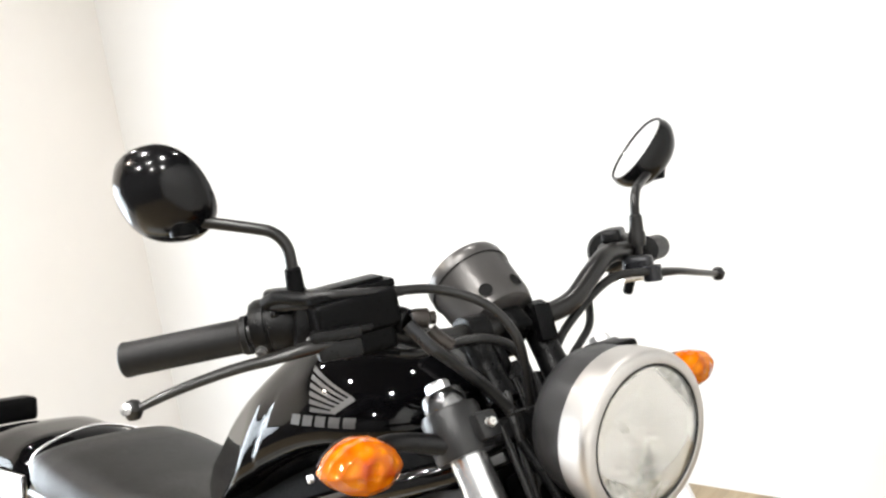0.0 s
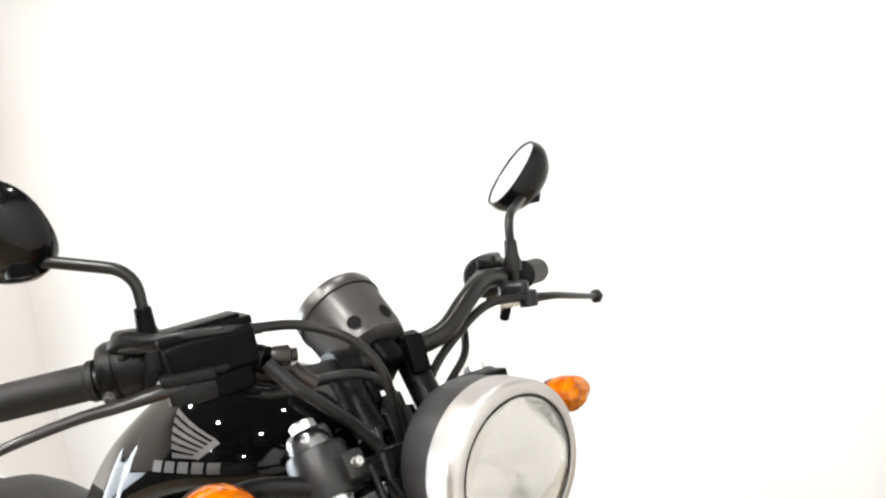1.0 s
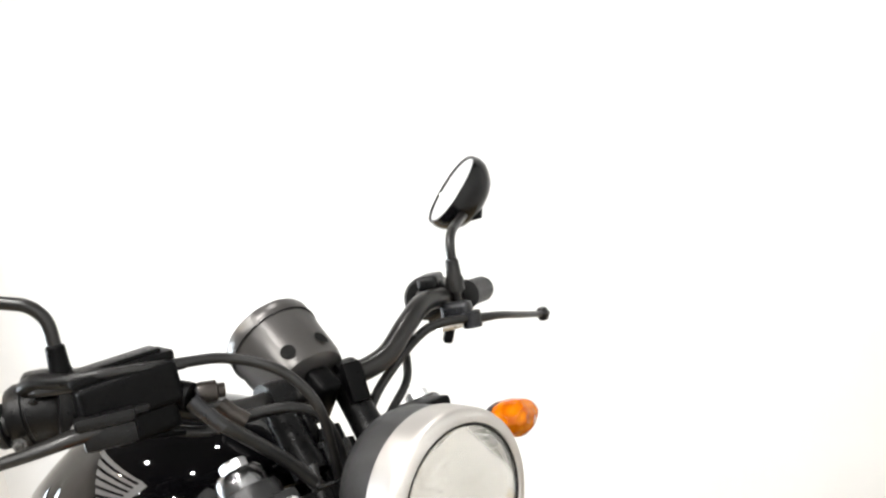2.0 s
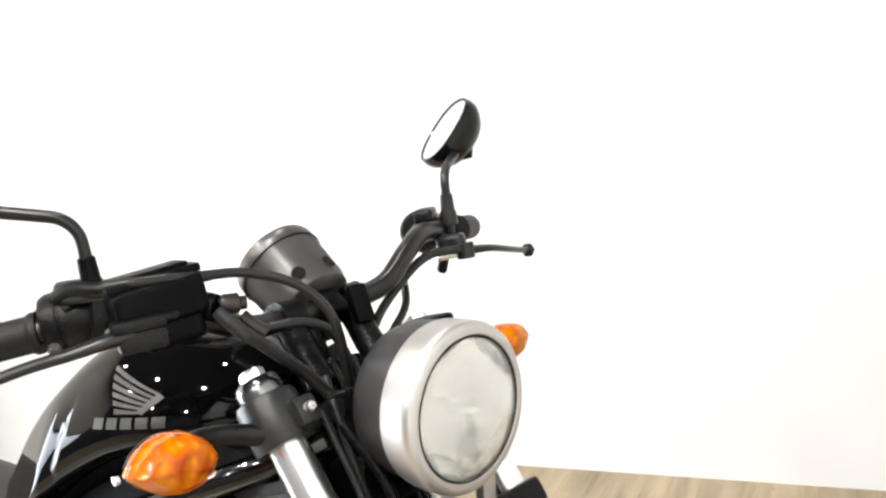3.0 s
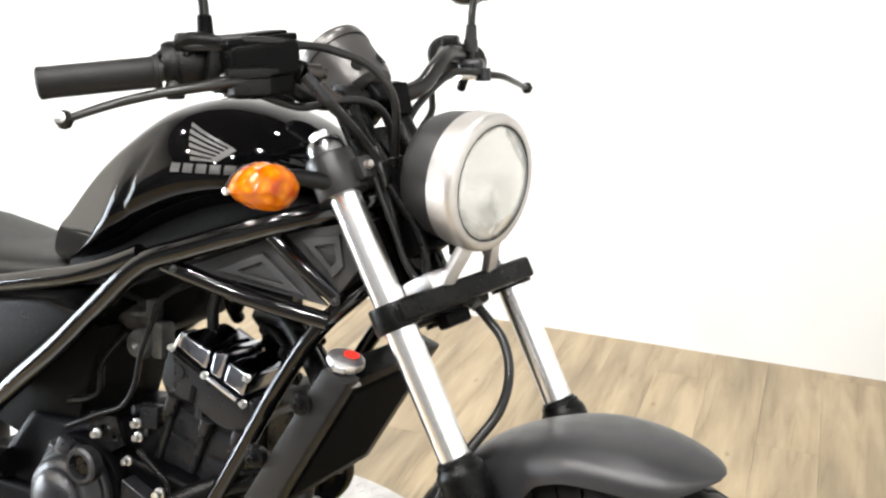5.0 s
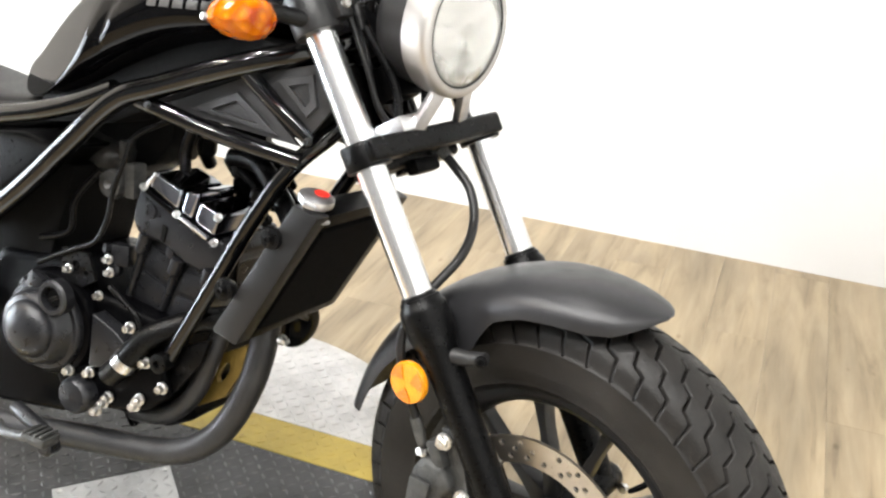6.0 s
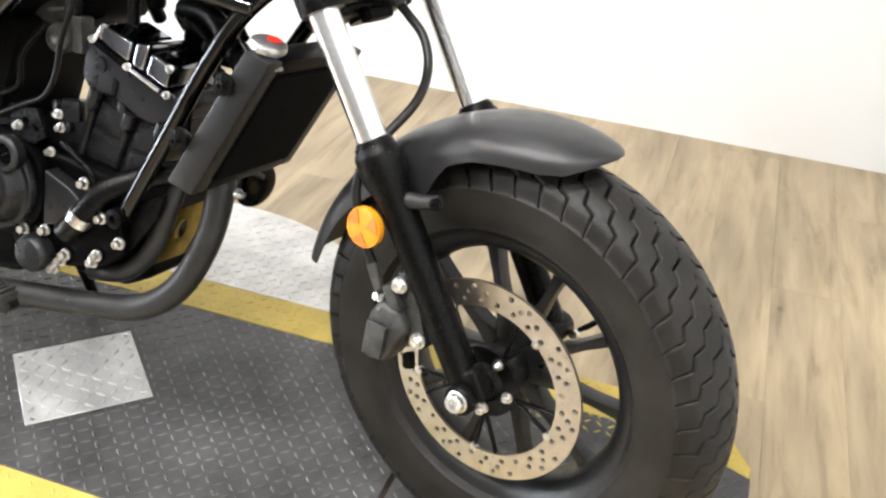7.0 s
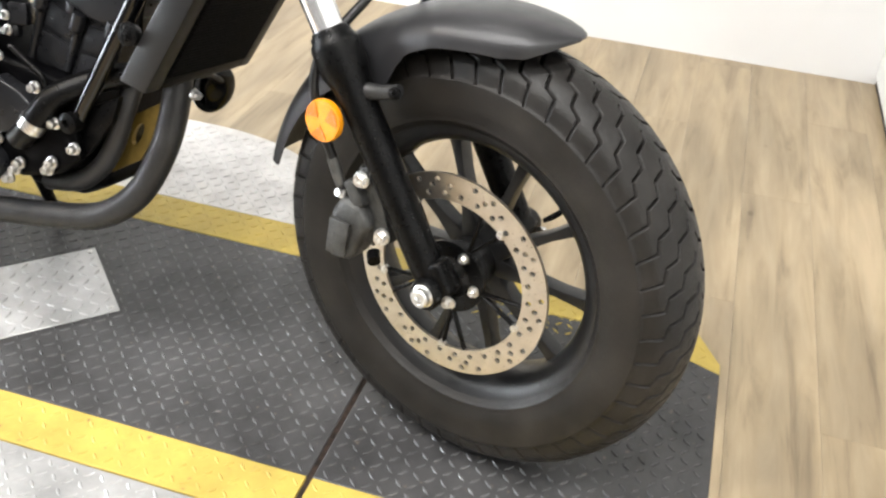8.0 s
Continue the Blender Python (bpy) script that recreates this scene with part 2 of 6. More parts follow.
a_tc, a_v, a_b = an.new("ShaderNodeTexCoord"), an.new("ShaderNodeTexVoronoi"), an.new("ShaderNodeBump")
a_v.inputs["Scale"].default_value = 85
a_v.feature = "SMOOTH_F1"
a_b.inputs["Strength"].default_value, a_b.inputs["Distance"].default_value = 0.9, 0.005
al.new(a_tc.outputs["Object"], a_v.inputs["Vector"])
al.new(a_v.outputs["Distance"], a_b.inputs["Height"])
# bright and dark of the lens's inner optics put into the base colour
a_r = an.new("ShaderNodeValToRGB")
a_r.color_ramp.elements[0].position, a_r.color_ramp.elements[1].position = 0.15, 0.75
a_r.color_ramp.elements[0].color, a_r.color_ramp.elements[1].color = (0.82, 0.25, 0.0, 1), (0.46, 0.06, 0.0, 1)
al.new(a_v.outputs["Distance"], a_r.inputs["Fac"])
al.new(a_r.outputs["Color"], ab.inputs["Base Color"])
al.new(a_b.outputs["Normal"], ab.inputs["Normal"])
AMBER_REFLECTOR = pbr("amber_reflector", (0.70, 0.26, 0.004), 0.2, 0, 0.12, 60, 0.05, 0.4, 900, coat=0.5)
# darker amber: shade in the reflector's sectors, put into the colour
AMBER_DARK = pbr("amber_prism_shade_and_bulb", (0.55, 0.155, 0.003), 0.25, 0, 0.1, 60, 0.05, 0.4, 900, coat=0.5)
BOWL = pbr("headlight_bowl", (0.95, 0.94, 0.925), 0.08, 0.8, 0.03, 30, 0.03)
BULB = glass_mat("bulb_glass", (0.9, 0.88, 0.82), 0.1, 0.6)


# ---- mesh helpers ----
def spline(pts, k=6):
    """Catmull-Rom through the points."""
    p = [Vector(q) for q in pts]
    if len(p) < 3 or k < 2:
        return p
    out = []
    for i in range(len(p) - 1):
        a, b_, c, d = p[max(i - 1, 0)], p[i], p[i + 1], p[min(i + 2, len(p) - 1)]
        for j in range(k):
            t = j / k
            out.append(0.5 * (2 * b_ + (c - a) * t + (2 * a - 5 * b_ + 4 * c - d) * t * t + (3 * b_ - a - 3 * c + d) * t ** 3))
    return out + [p[-1]]


def loft(rings, caps=True, closed=False):
    bm = bmesh.new()
    vs = [[bm.verts.new(q) for q in r] for r in rings]
    n = len(vs[0])
    for a, b_ in zip(vs, vs[1:] + (vs[:1] if closed else [])):
        for i in range(n):
            j = (i + 1) % n
            bm.faces.new((a[i], a[j], b_[j], b_[i]))
    if caps and not closed:
        bm.faces.new(vs[0][::-1])
        bm.faces.new(vs[-1])
    bmesh.ops.recalc_face_normals(bm, faces=bm.faces)
    return bm


def tube(pts, r, n=12, k=6, flat=1.0):
    p = spline(pts, k)
    rs = [r] * len(p) if not isinstance(r, (list, tuple)) else [float(q) for q in np.interp(np.linspace(0, 1, len(p)), np.linspace(0, 1, len(r)), r)]
    t0 = (p[1] - p[0]).normalized()
    up = Vector((0, 0, 1)) if abs(t0.z) < 0.9 else Vector((0, 1, 0))
    side = t0.cross(up).normalized()
    rings = []
    for i, q in enumerate(p):
        t = (p[min(i + 1, len(p) - 1)] - p[max(i - 1, 0)]).normalized()
        side = (side - t * side.dot(t)).normalized()
        other = t.cross(side)
        rings.append([q + rs[i] * (math.cos(a) * side + flat * math.sin(a) * other) for a in [2 * math.pi * j / n for j in range(n)]])
    return loft(rings)


def lathe(prof, n=40, m=Matrix(), closed=False):
    """prof: (radius, height) along local z."""
    rings = []
    for r, h in prof:
        rings.append([m @ Vector((max(r, 1e-5) * math.cos(2 * math.pi * j / n), max(r, 1e-5) * math.sin(2 * math.pi * j / n), h)) for j in range(n)])
    return loft(rings, caps=not closed, closed=closed)


def along(o, d, hint=(0, 0, 1)):
    """Pose at o with local z along d."""
    z = Vector(d).normalized()
    h = Vector(hint)
    if abs(z.dot(h)) > 0.98:
        h = Vector((0, 1, 0))
    x = (h - z * z.dot(h)).normalized()
    y = z.cross(x)
    m = Matrix((x, y, z)).transposed().to_4x4()
    m.translation = Vector(o)
    return m


def box(sx, sy, sz, m=Matrix(), bev=0.004, seg=2):
    bm = bmesh.new()
    bmesh.ops.create_cube(bm, size=1)
    bmesh.ops.scale(bm, vec=(sx, sy, sz), verts=bm.verts)
    if bev:
        bmesh.ops.bevel(bm, geom=bm.edges[:], offset=min(bev, 0.45 * min(sx, sy, sz)), segments=seg, profile=0.6, affect="EDGES")
    bm.transform(m)
    return bm


def prism(poly, lo, hi, plane="uz", bev=0.004, seg=2):
    """A polygon in (u, z), run from v=lo to v=hi; or in (x, y), run over z."""
    bm = bmesh.new()
    mk = (lambda a, b_, c: (a, c, b_)) if plane == "uz" else (lambda a, b_, c: (a, b_, c))
    lo_v = [bm.verts.new(mk(*q, lo)) for q in poly]
    hi_v = [bm.verts.new(mk(*q, hi)) for q in poly]
    n = len(poly)
    bm.faces.new(lo_v)
    bm.faces.new(hi_v)
    for i in range(n):
        bm.faces.new((lo_v[i], lo_v[(i + 1) % n], hi_v[(i + 1) % n], hi_v[i]))
    bmesh.ops.recalc_face_normals(bm, faces=bm.faces)
    if bev:
        bmesh.ops.bevel(bm, geom=bm.edges[:], offset=bev, segments=seg, profile=0.6, affect="EDGES", clamp_overlap=True)
    return bm


def merge(*bms):
    out = bmesh.new()
    for b_ in bms:
        me = bpy.data.meshes.new("tmp")
        b_.to_mesh(me)
        b_.free()
        out.from_mesh(me)
        bpy.data.meshes.remove(me)
    return out


def pierced(outer, holes, depth, m=Matrix(), bevel=0.0):
    """A flat plate with round or polygonal holes; outlines as lists of (x, y), depth along local z."""
    cu = bpy.data.curves.new("tmp", "CURVE")
    cu.dimensions, cu.fill_mode, cu.extrude, cu.bevel_depth = "2D", "BOTH", depth / 2, bevel
    for ring in [outer] + holes:
        sp = cu.splines.new("POLY")
        sp.points.add(len(ring) - 1)
        for q, (a, b_) in zip(sp.points, ring):
            q.co = (a, b_, 0, 1)
        sp.use_cyclic_u = True
    ob = bpy.data.objects.new("tmp", cu)
    me = bpy.data.meshes.new_from_object(ob)
    bpy.data.objects.remove(ob)
    bpy.data.curves.remove(cu)
    bm = bmesh.new()
    bm.from_mesh(me)
    bpy.data.meshes.remove(me)
    bm.transform(m)
    return bm


def circle(r, n=48, cx=0.0, cy=0.0):
    return [(cx + r * math.cos(2 * math.pi * i / n), cy + r * math.sin(2 * math.pi * i / n)) for i in range(n)]


def part(name, bm, material, parent=None, label="", m=None, angle=38):
    if m is not None:
        bm.transform(m)
    me = bpy.data.meshes.new(name)
    bm.to_mesh(me)
    bm.free()
    me.materials.append(material)
    me.polygons.foreach_set("use_smooth", [True] * len(me.polygons))
    me.set_sharp_from_angle(angle=radians(angle))
    ob = new(name, me)
    if parent is not None:
        ob.parent = parent
    if label:
        ob["label"] = label
    return ob


def repeat(ob, m, parent=None):
    """Another object on the same mesh."""
    c = new(ob.name.split(".")[0], ob.data)
    c.parent = parent or ob.parent
    c.matrix_basis = m
    return c


def hexbolt(r, h, o, d):
    m = along(o, d)
    return merge(lathe([(r * 1.35, 0), (r * 1.35, h * 0.25), (r * 1.1, h * 0.3)], 20, m), lathe([(r, h * 0.3), (r, h * 0.9), (r * 0.85, h), (r * 0.5, h), (r * 0.45, h * 0.7)], 6, m))


# ---- the room ----
FLOOR_Z = -0.006
WALL_Y, LEFT_X, RIGHT_X = 1.832, -3.42, 0.725
STAGE_X, LOW_Z = -2.508, -0.45  # plank floor steps down on the west side, placed to fit the camera's view


def slab(name, x0, x1, y0, y1, z0, z1, material, label, category):
    b_ = box(x1 - x0, y1 - y0, z1 - z0, Matrix.Translation(((x0 + x1) / 2, (y0 + y1) / 2, (z0 + z1) / 2)), 0, 1)
    return tagged(part(name, b_, material), label, category, kind="structure")


slab("wall_north", LEFT_X - 0.1, RIGHT_X + 0.12, WALL_Y, WALL_Y + 0.12, LOW_Z, CEILING, WALL, "plain white painted wall behind the motorcycle", "wall")
WX = LEFT_X - 0.12
west = tagged(new("wall_west"), "white side wall, warm light in its paint, with a low window", "wall", kind="structure")
# unseen south panel is dark only so the tank flank reflects dark
for nm, y0, y1, z0, z1 in (("wall_panel", WINDOW_Y[1], WALL_Y + 0.02, LOW_Z, CEILING), ("wall_panel", -2.6, WINDOW_Y[0], LOW_Z, CEILING), ("lintel", WINDOW_Y[0] + 0.001, WINDOW_Y[1] - 0.001, WINDOW_Z[1], CEILING)):
    part(nm, box(0.12, y1 - y0, z1 - z0, Matrix.Translation((WX + 0.06, (y0 + y1) / 2, (z0 + z1) / 2)), 0.002, 1), DARKWALL if y1 < 0 else WARMWALL, west)
part("sill_wall", box(0.12, WINDOW_Y[1] - WINDOW_Y[0] - 0.002, WINDOW_Z[0] - LOW_Z, Matrix.Translation((WX + 0.06, WINDOW_MID[0], (WINDOW_Z[0] + LOW_Z) / 2)), 0.002, 1), WARMWALL, west)
win = tagged(new("window_1"), "low wide window with a dark frame letting in daylight", "window", kind="structure")
win_h = WINDOW_Z[1] - WINDOW_Z[0]
posts = [WINDOW_Y[0] + 0.017 + (WINDOW_Y[1] - WINDOW_Y[0] - 0.034) * k_ for k_ in range(2)]
for y in posts:
    part("window_frame", box(0.05, 0.034, win_h - 0.004, Matrix.Translation((WX + 0.09, y, WINDOW_MID[1])), 0.003, 1), SATIN, win)
for y0, y1 in zip(posts, posts[1:]):
    wide, mid_y = y1 - y0 - 0.036, (y0 + y1) / 2
    for z in (WINDOW_Z[0] + 0.02, WINDOW_Z[1] - 0.02):
        part("window_frame", box(0.05, wide, 0.036, Matrix.Translation((WX + 0.09, mid_y, z)), 0.003, 1), SATIN, win)
    g_ = part("pane", box(0.006, wide, win_h - 0.08, Matrix.Translation((WX + 0.09, mid_y, WINDOW_MID[1])), 0, 1), PANE, win, "clear window glass")
    g_.visible_shadow = False
# runs on unseen to the south so that the chrome reflects white
slab("wall_east", RIGHT_X, RIGHT_X + 0.12, -2.6, WALL_Y - 0.002, FLOOR_Z + 0.025, CEILING, WALL, "white side wall at the end of the backdrop", "wall")
# the gap's shade is a dark strip set back under the wall
slab("baseboard", RIGHT_X + 0.006, RIGHT_X + 0.11, -2.6, WALL_Y - 0.004, FLOOR_Z, FLOOR_Z + 0.024, BASESTRIP, "dark strip for the shaded gap under the white side wall", "baseboard")
slab("wall_south", LEFT_X, RIGHT_X + 0.1, -2.72, -2.603, LOW_Z, CEILING, DARKWALL, "plain grey wall facing the white one", "wall")
slab("ceiling", LEFT_X - 0.1, RIGHT_X + 0.1, -2.7, WALL_Y + 0.1, CEILING, CEILING + 0.1, CEIL, "brown ceiling with small round downlights", "ceiling")
slab("floor_low", LEFT_X - 0.1, STAGE_X - 0.002, -2.7, WALL_Y + 0.1, LOW_Z - 0.08, LOW_Z, WARMWALL, "pale plain floor one step lower", "floor")
floor = slab("floor", STAGE_X, RIGHT_X + 0.1, -2.7, WALL_Y - 0.003, LOW_Z - 0.08, FLOOR_Z - 0.003, BASESTRIP, "wood-look vinyl plank floor, pale brown with grey streaks", "floor")

# ---- the lift ----
lift = tagged(new("lift_table"), "low motorcycle lift with black tread plate and yellow edge stripes", "lift table")
BLACK_Y, NEAR_Y, FAR_Y = (-0.126, 0.389), (-0.217, -0.126), (0.389, 0.490)
LIFT_X = (-2.3, 0.364)
SEAM = -0.204


def plate(name, poly, z0, z1, material, label):
    return part(name, prism(poly, z0, z1, "xy", 0.0015, 1), material, lift, label)


def rect(x0, x1, y0, y1):
    return [(x0, y0), (x1, y0), (x1, y1), (x0, y1)]


def studs(name, x0, x1, y0, y1, step, z, material, parent, inside=None, rot=0.0, size=(0.0125, 0.003, 0.0014)):
    """Raised lozenges of a tread plate, turned by turns one way and the other."""
    bm = bmesh.new()
    sx, sy, h = size
    nx, ny = int((x1 - x0) / step), int((y1 - y0) / step)
    for i in range(nx):
        for j in range(ny):
            cx, cy = x0 + (i + 0.5) * (x1 - x0) / nx, y0 + (j + 0.5) * (y1 - y0) / ny
            if inside and not inside(cx, cy):
                continue
            a = rot + radians(45 if (i + j) % 2 else -45)
            ca, sa = math.cos(a), math.sin(a)
            ring = [(-sx, 0), (-0.3 * sx, -sy), (0.3 * sx, -sy), (sx, 0), (0.3 * sx, sy), (-0.3 * sx, sy)]
            top = [(0.7 * p, 0.45 * q) for p, q in ring]
            lo = [bm.verts.new((cx + p * ca - q * sa, cy + p * sa + q * ca, z - 0.0003)) for p, q in ring]
            hi = [bm.verts.new((cx + p * ca - q * sa, cy + p * sa + q * ca, z + h)) for p, q in top]
            bm.faces.new(hi)
            for k in range(6):
                bm.faces.new((lo[k], lo[(k + 1) % 6], hi[(k + 1) % 6], hi[k]))
    return tagged(part(name, bm, material, parent, "raised lozenge studs"), kind="stuff")


deck1 = plate("deck_plate", rect(LIFT_X[0], SEAM - 0.0045, *BLACK_Y), FLOOR_Z, 0, PLATE_BLACK, "black tread plate, scuffed")
CUT = (0.215, 0.3285)  # where the far stripe turns in, and where it ends
deck2 = plate("deck_plate", [(SEAM + 0.0045, BLACK_Y[0]), (LIFT_X[1], BLACK_Y[0]), (LIFT_X[1], CUT[1]), (CUT[0], BLACK_Y[1]), (SEAM + 0.0045, BLACK_Y[1])], FLOOR_Z, 0, PLATE_BLACK, "black tread plate under the front wheel")
studs("studs", -1.5, SEAM - 0.01, *BLACK_Y, 0.021, 0, STUD_BLACK, deck1, size=(0.0098, 0.0027, 0.0018))
studs("studs", SEAM + 0.01, LIFT_X[1] - 0.01, *BLACK_Y, 0.021, 0, STUD_BLACK, deck2, inside=lambda x, y: y < BLACK_Y[1] - 0.008 - 0.41 * max(0.0, x - CUT[0]), size=(0.0098, 0.0027, 0.0018))
for lo_y, hi_y in (NEAR_Y, FAR_Y):
    for xa, xb in ((LIFT_X[0], SEAM - 0.0045), (SEAM + 0.0045, LIFT_X[1])):
        outline, within = rect(xa, xb, lo_y + 0.0005, hi_y - 0.0005), None
        if lo_y > 0 and xb > 0:
            outline = [(xa, lo_y + 0.0005), (CUT[0], lo_y + 0.0005), (xb, CUT[1] + 0.0005), (xb, 0.356), (0.325, 0.425), (0.285, hi_y - 0.0005), (xa, hi_y - 0.0005)]
            within = lambda x, y: x < CUT[0] or (y > lo_y + 0.012 - 0.4 * (x - CUT[0]) and y < 0.47 - 1.7 * max(0.0, x - 0.285))
        yp = plate("edge_stripe", outline, FLOOR_Z, 0.0004, PLATE_YELLOW, "yellow painted tread strip, worn")
        studs("studs", max(xa, -1.5), xb, min(lo_y, outline[2][1] if within else lo_y) + 0.004, hi_y - 0.004, 0.021, 0.0004, PLATE_YELLOW, yp, within, size=(0.0095, 0.0024, 0.0012))
part("seam_strip", box(0.0082, BLACK_Y[1] - NEAR_Y[0], 0.004, Matrix.Translation((SEAM, (BLACK_Y[1] + NEAR_Y[0]) / 2, FLOOR_Z + 0.002)), 0), RUST, lift, "dark gap between two deck plates")


def wing(y_in, sign):
    """Pale side plate whose outer corner is cut to a long curve."""
    cx, r = -0.87, 0.335
    pts = [(-1.9, y_in), (-0.46, y_in)]
    for i in range(13):
        a = radians(14 + 76 * i / 12)
        pts.append((cx + 0.42 * math.cos(a), y_in + sign * r * math.sin(a) ** 0.9))
    pts += [(-1.9, y_in + sign * r)]
    return pts if sign > 0 else pts[::-1]


far_wing = plate("side_plate", wing(FAR_Y[1] + 0.0008, 1), FLOOR_Z, -0.0005, PLATE_PALE, "pale bare tread plate with a curved edge")
studs("studs", -1.5, -0.46, FAR_Y[1] + 0.004, FAR_Y[1] + 0.33, 0.021, -0.0005, PLATE_PALE, far_wing, size=(0.0098, 0.0026, 0.0016),
      inside=lambda x, y: x < -0.88 or ((x + 0.87) / 0.40) ** 2 + ((y - FAR_Y[1]) / 0.32) ** 2 < 1)
near_wing = plate("side_plate", rect(-1.9, SEAM - 0.0045, NEAR_Y[0] - 0.34, NEAR_Y[0] - 0.0008), FLOOR_Z, -0.0005, PLATE_SILVER, "bare silver tread plate")
studs("studs", -1.2, SEAM - 0.01, NEAR_Y[0] - 0.3, NEAR_Y[0] - 0.004, 0.021, -0.0005, PLATE_SILVER, near_wing, size=(0.0098, 0.0026, 0.0016))
PATCH = Matrix.Translation((-0.824, 0.113, 0)) @ Matrix.Rotation(radians(45), 4, "Z")
patch_plate = part("cover_plate", box(0.214, 0.214, 0.003, PATCH @ Matrix.Translation((0, 0, 0.0017)), 0.001, 1), PLATE_SILVER, lift, "bare aluminium square cover plate screwed on cornerwise")
ps = studs("studs", -0.105, 0.105, -0.105, 0.105, 0.021, 0.0032, PLATE_SILVER, patch_plate, size=(0.0098, 0.0026, 0.0016))
ps.matrix_basis = PATCH
for a in (-1, 1):
    for b_ in (-1, 1):
        part("screw", lathe([(0.005, 0.003), (0.005, 0.0045), (0.003, 0.0052)], 12, PATCH @ Matrix.Translation((0.095 * a, 0.095 * b_, 0))), STEEL, patch_plate)

# fittings also for the two added fill lamps
for lx, ly in LAMPS:
    dl = tagged(part("downlight", lathe([(0.046, -0.03), (0.06, -0.03), (0.062, 0.0), (0.045, 0.0)], 24, Matrix.Translation((lx, ly, CEILING)), True), WALL), "small round white ceiling downlight, lit", "ceiling light", "downlights in the ceiling")

# ---- the motorcycle ----
# stance: leaned on its stand, front end turned a little to the right
BIKE = Matrix(((0.9526, 0.29744, -0.06387, -0.0042), (-0.29086, 0.952, 0.09541, 0.03485), (0.08919, -0.07231, 0.99339, 0.00131), (0, 0, 0, 1)))
STEM = Vector((-0.345, 0, 0.9))
FR = Matrix.Translation(STEM) @ Matrix.Rotation(radians(15), 4, Vector((-0.446, 0, 0.895))) @ Matrix.Translation(-STEM)
bike = tagged(new("motorcycle"), "black cruiser motorcycle with round headlight and chrome fork tubes", "motorcycle")
bike.matrix_world = BIKE


def bp(name, bm, material, parent=None, label="", m=None, angle=38):
    return part(name, bm, material, parent or bike, label, m, angle)


def fp(name, bm, material, parent=None, label="", angle=38):
    """A part that belongs to the frame, not to the steered front end."""
    return part(name, bm, material, parent or bike, label, FR, angle)


# front wheel
AXLE = Vector((0, 0, 0.32))
WHEEL = Matrix.Translation(AXLE) @ Matrix.Rotation(radians(-90), 4, "X")


def tyre_mesh(m, radius=0.32, around=2000, tread=True, wide=1.0):
    prof = [(-0.045, 0.198), (-0.0545, 0.209), (-0.0585, 0.2125), (-0.0585, 0.216), (-0.0635, 0.235), (-0.066, 0.256), (-0.0662, 0.2675), (-0.0648, 0.2705), (-0.0628, 0.2745), (-0.058, 0.2915), (-0.045, 0.3055), (-0.028, 0.3145), (0, 0.32)]
    prof = prof + [(-w, r) for w, r in prof[-2::-1]]
    pts = np.array([(q.x, q.y) for q in spline([(w * wide, r + radius - 0.32, 0) for w, r in prof], 12)])
    run = np.concatenate([[0], np.cumsum(np.hypot(*np.diff(pts, axis=0).T))])
    half = run[-1] / 2
    even = np.concatenate([np.linspace(0, half - 0.094, 34, endpoint=False), np.linspace(half - 0.094, half + 0.094, 300), np.linspace(half + 0.094, run[-1], 35)[1:]]) if tread else np.linspace(0, run[-1], 60)
    w, r = np.interp(even, run, pts[:, 0]), np.interp(even, run, pts[:, 1])
    th = np.linspace(0, 2 * np.pi, around, endpoint=False)
    R = np.repeat(r[None, :], around, 0)
    if tread:
        lat = even - run[-1] / 2
        count = 50
        per = around // count
        pitch = 2 * np.pi * 0.312 / count
        gx = np.arange(per) * pitch / per
        zig = [(0.088, 0.004), (0.061, -0.004), (0.055, -0.022), (0.037, -0.029), (0.031, -0.047), (0.010, -0.054), (0.006, -0.064)]
        best = np.full((per, len(lat)), 1.0)
        for side_, shift in ((-1, 0.0), (1, 0.5)):
            for k in range(-3, 4):
                for (l0, x0), (l1, x1) in zip(zig, zig[1:]):
                    a = np.array([x0 + (k + shift) * pitch, side_ * l0])
                    d = np.array([x1 + (k + shift) * pitch, side_ * l1]) - a
                    px, py = gx[:, None] - a[0], lat[None, :] - a[1]
                    f = np.clip((px * d[0] + py * d[1]) / (d @ d), 0, 1)
                    best = np.minimum(best, np.hypot(px - f * d[0], py - f * d[1]))
        depth = 0.009 * np.clip((0.0023 - best) / 0.0008, 0, 1)
        R = R - np.tile(depth, (count, 1))
    X, Y, Z = R * np.cos(th)[:, None], R * np.sin(th)[:, None], np.repeat(w[None, :], around, 0)
    co = np.stack([X, Y, Z], -1).reshape(-1, 3)
    k = len(w)
    i, j = np.meshgrid(np.arange(around), np.arange(k - 1), indexing="ij")
    a, b_ = i * k + j, ((i + 1) % around) * k + j
    faces = np.stack([a, b_, b_ + 1, a + 1], -1).reshape(-1, 4)
    me = bpy.data.meshes.new("tyre")
    me.from_pydata(co.tolist(), [], faces.tolist())
    bm = bmesh.new()
    bm.from_mesh(me)
    bpy.data.meshes.remove(me)
    bm.transform(m)
    bmesh.ops.recalc_face_normals(bm, faces=bm.faces)
    return bm


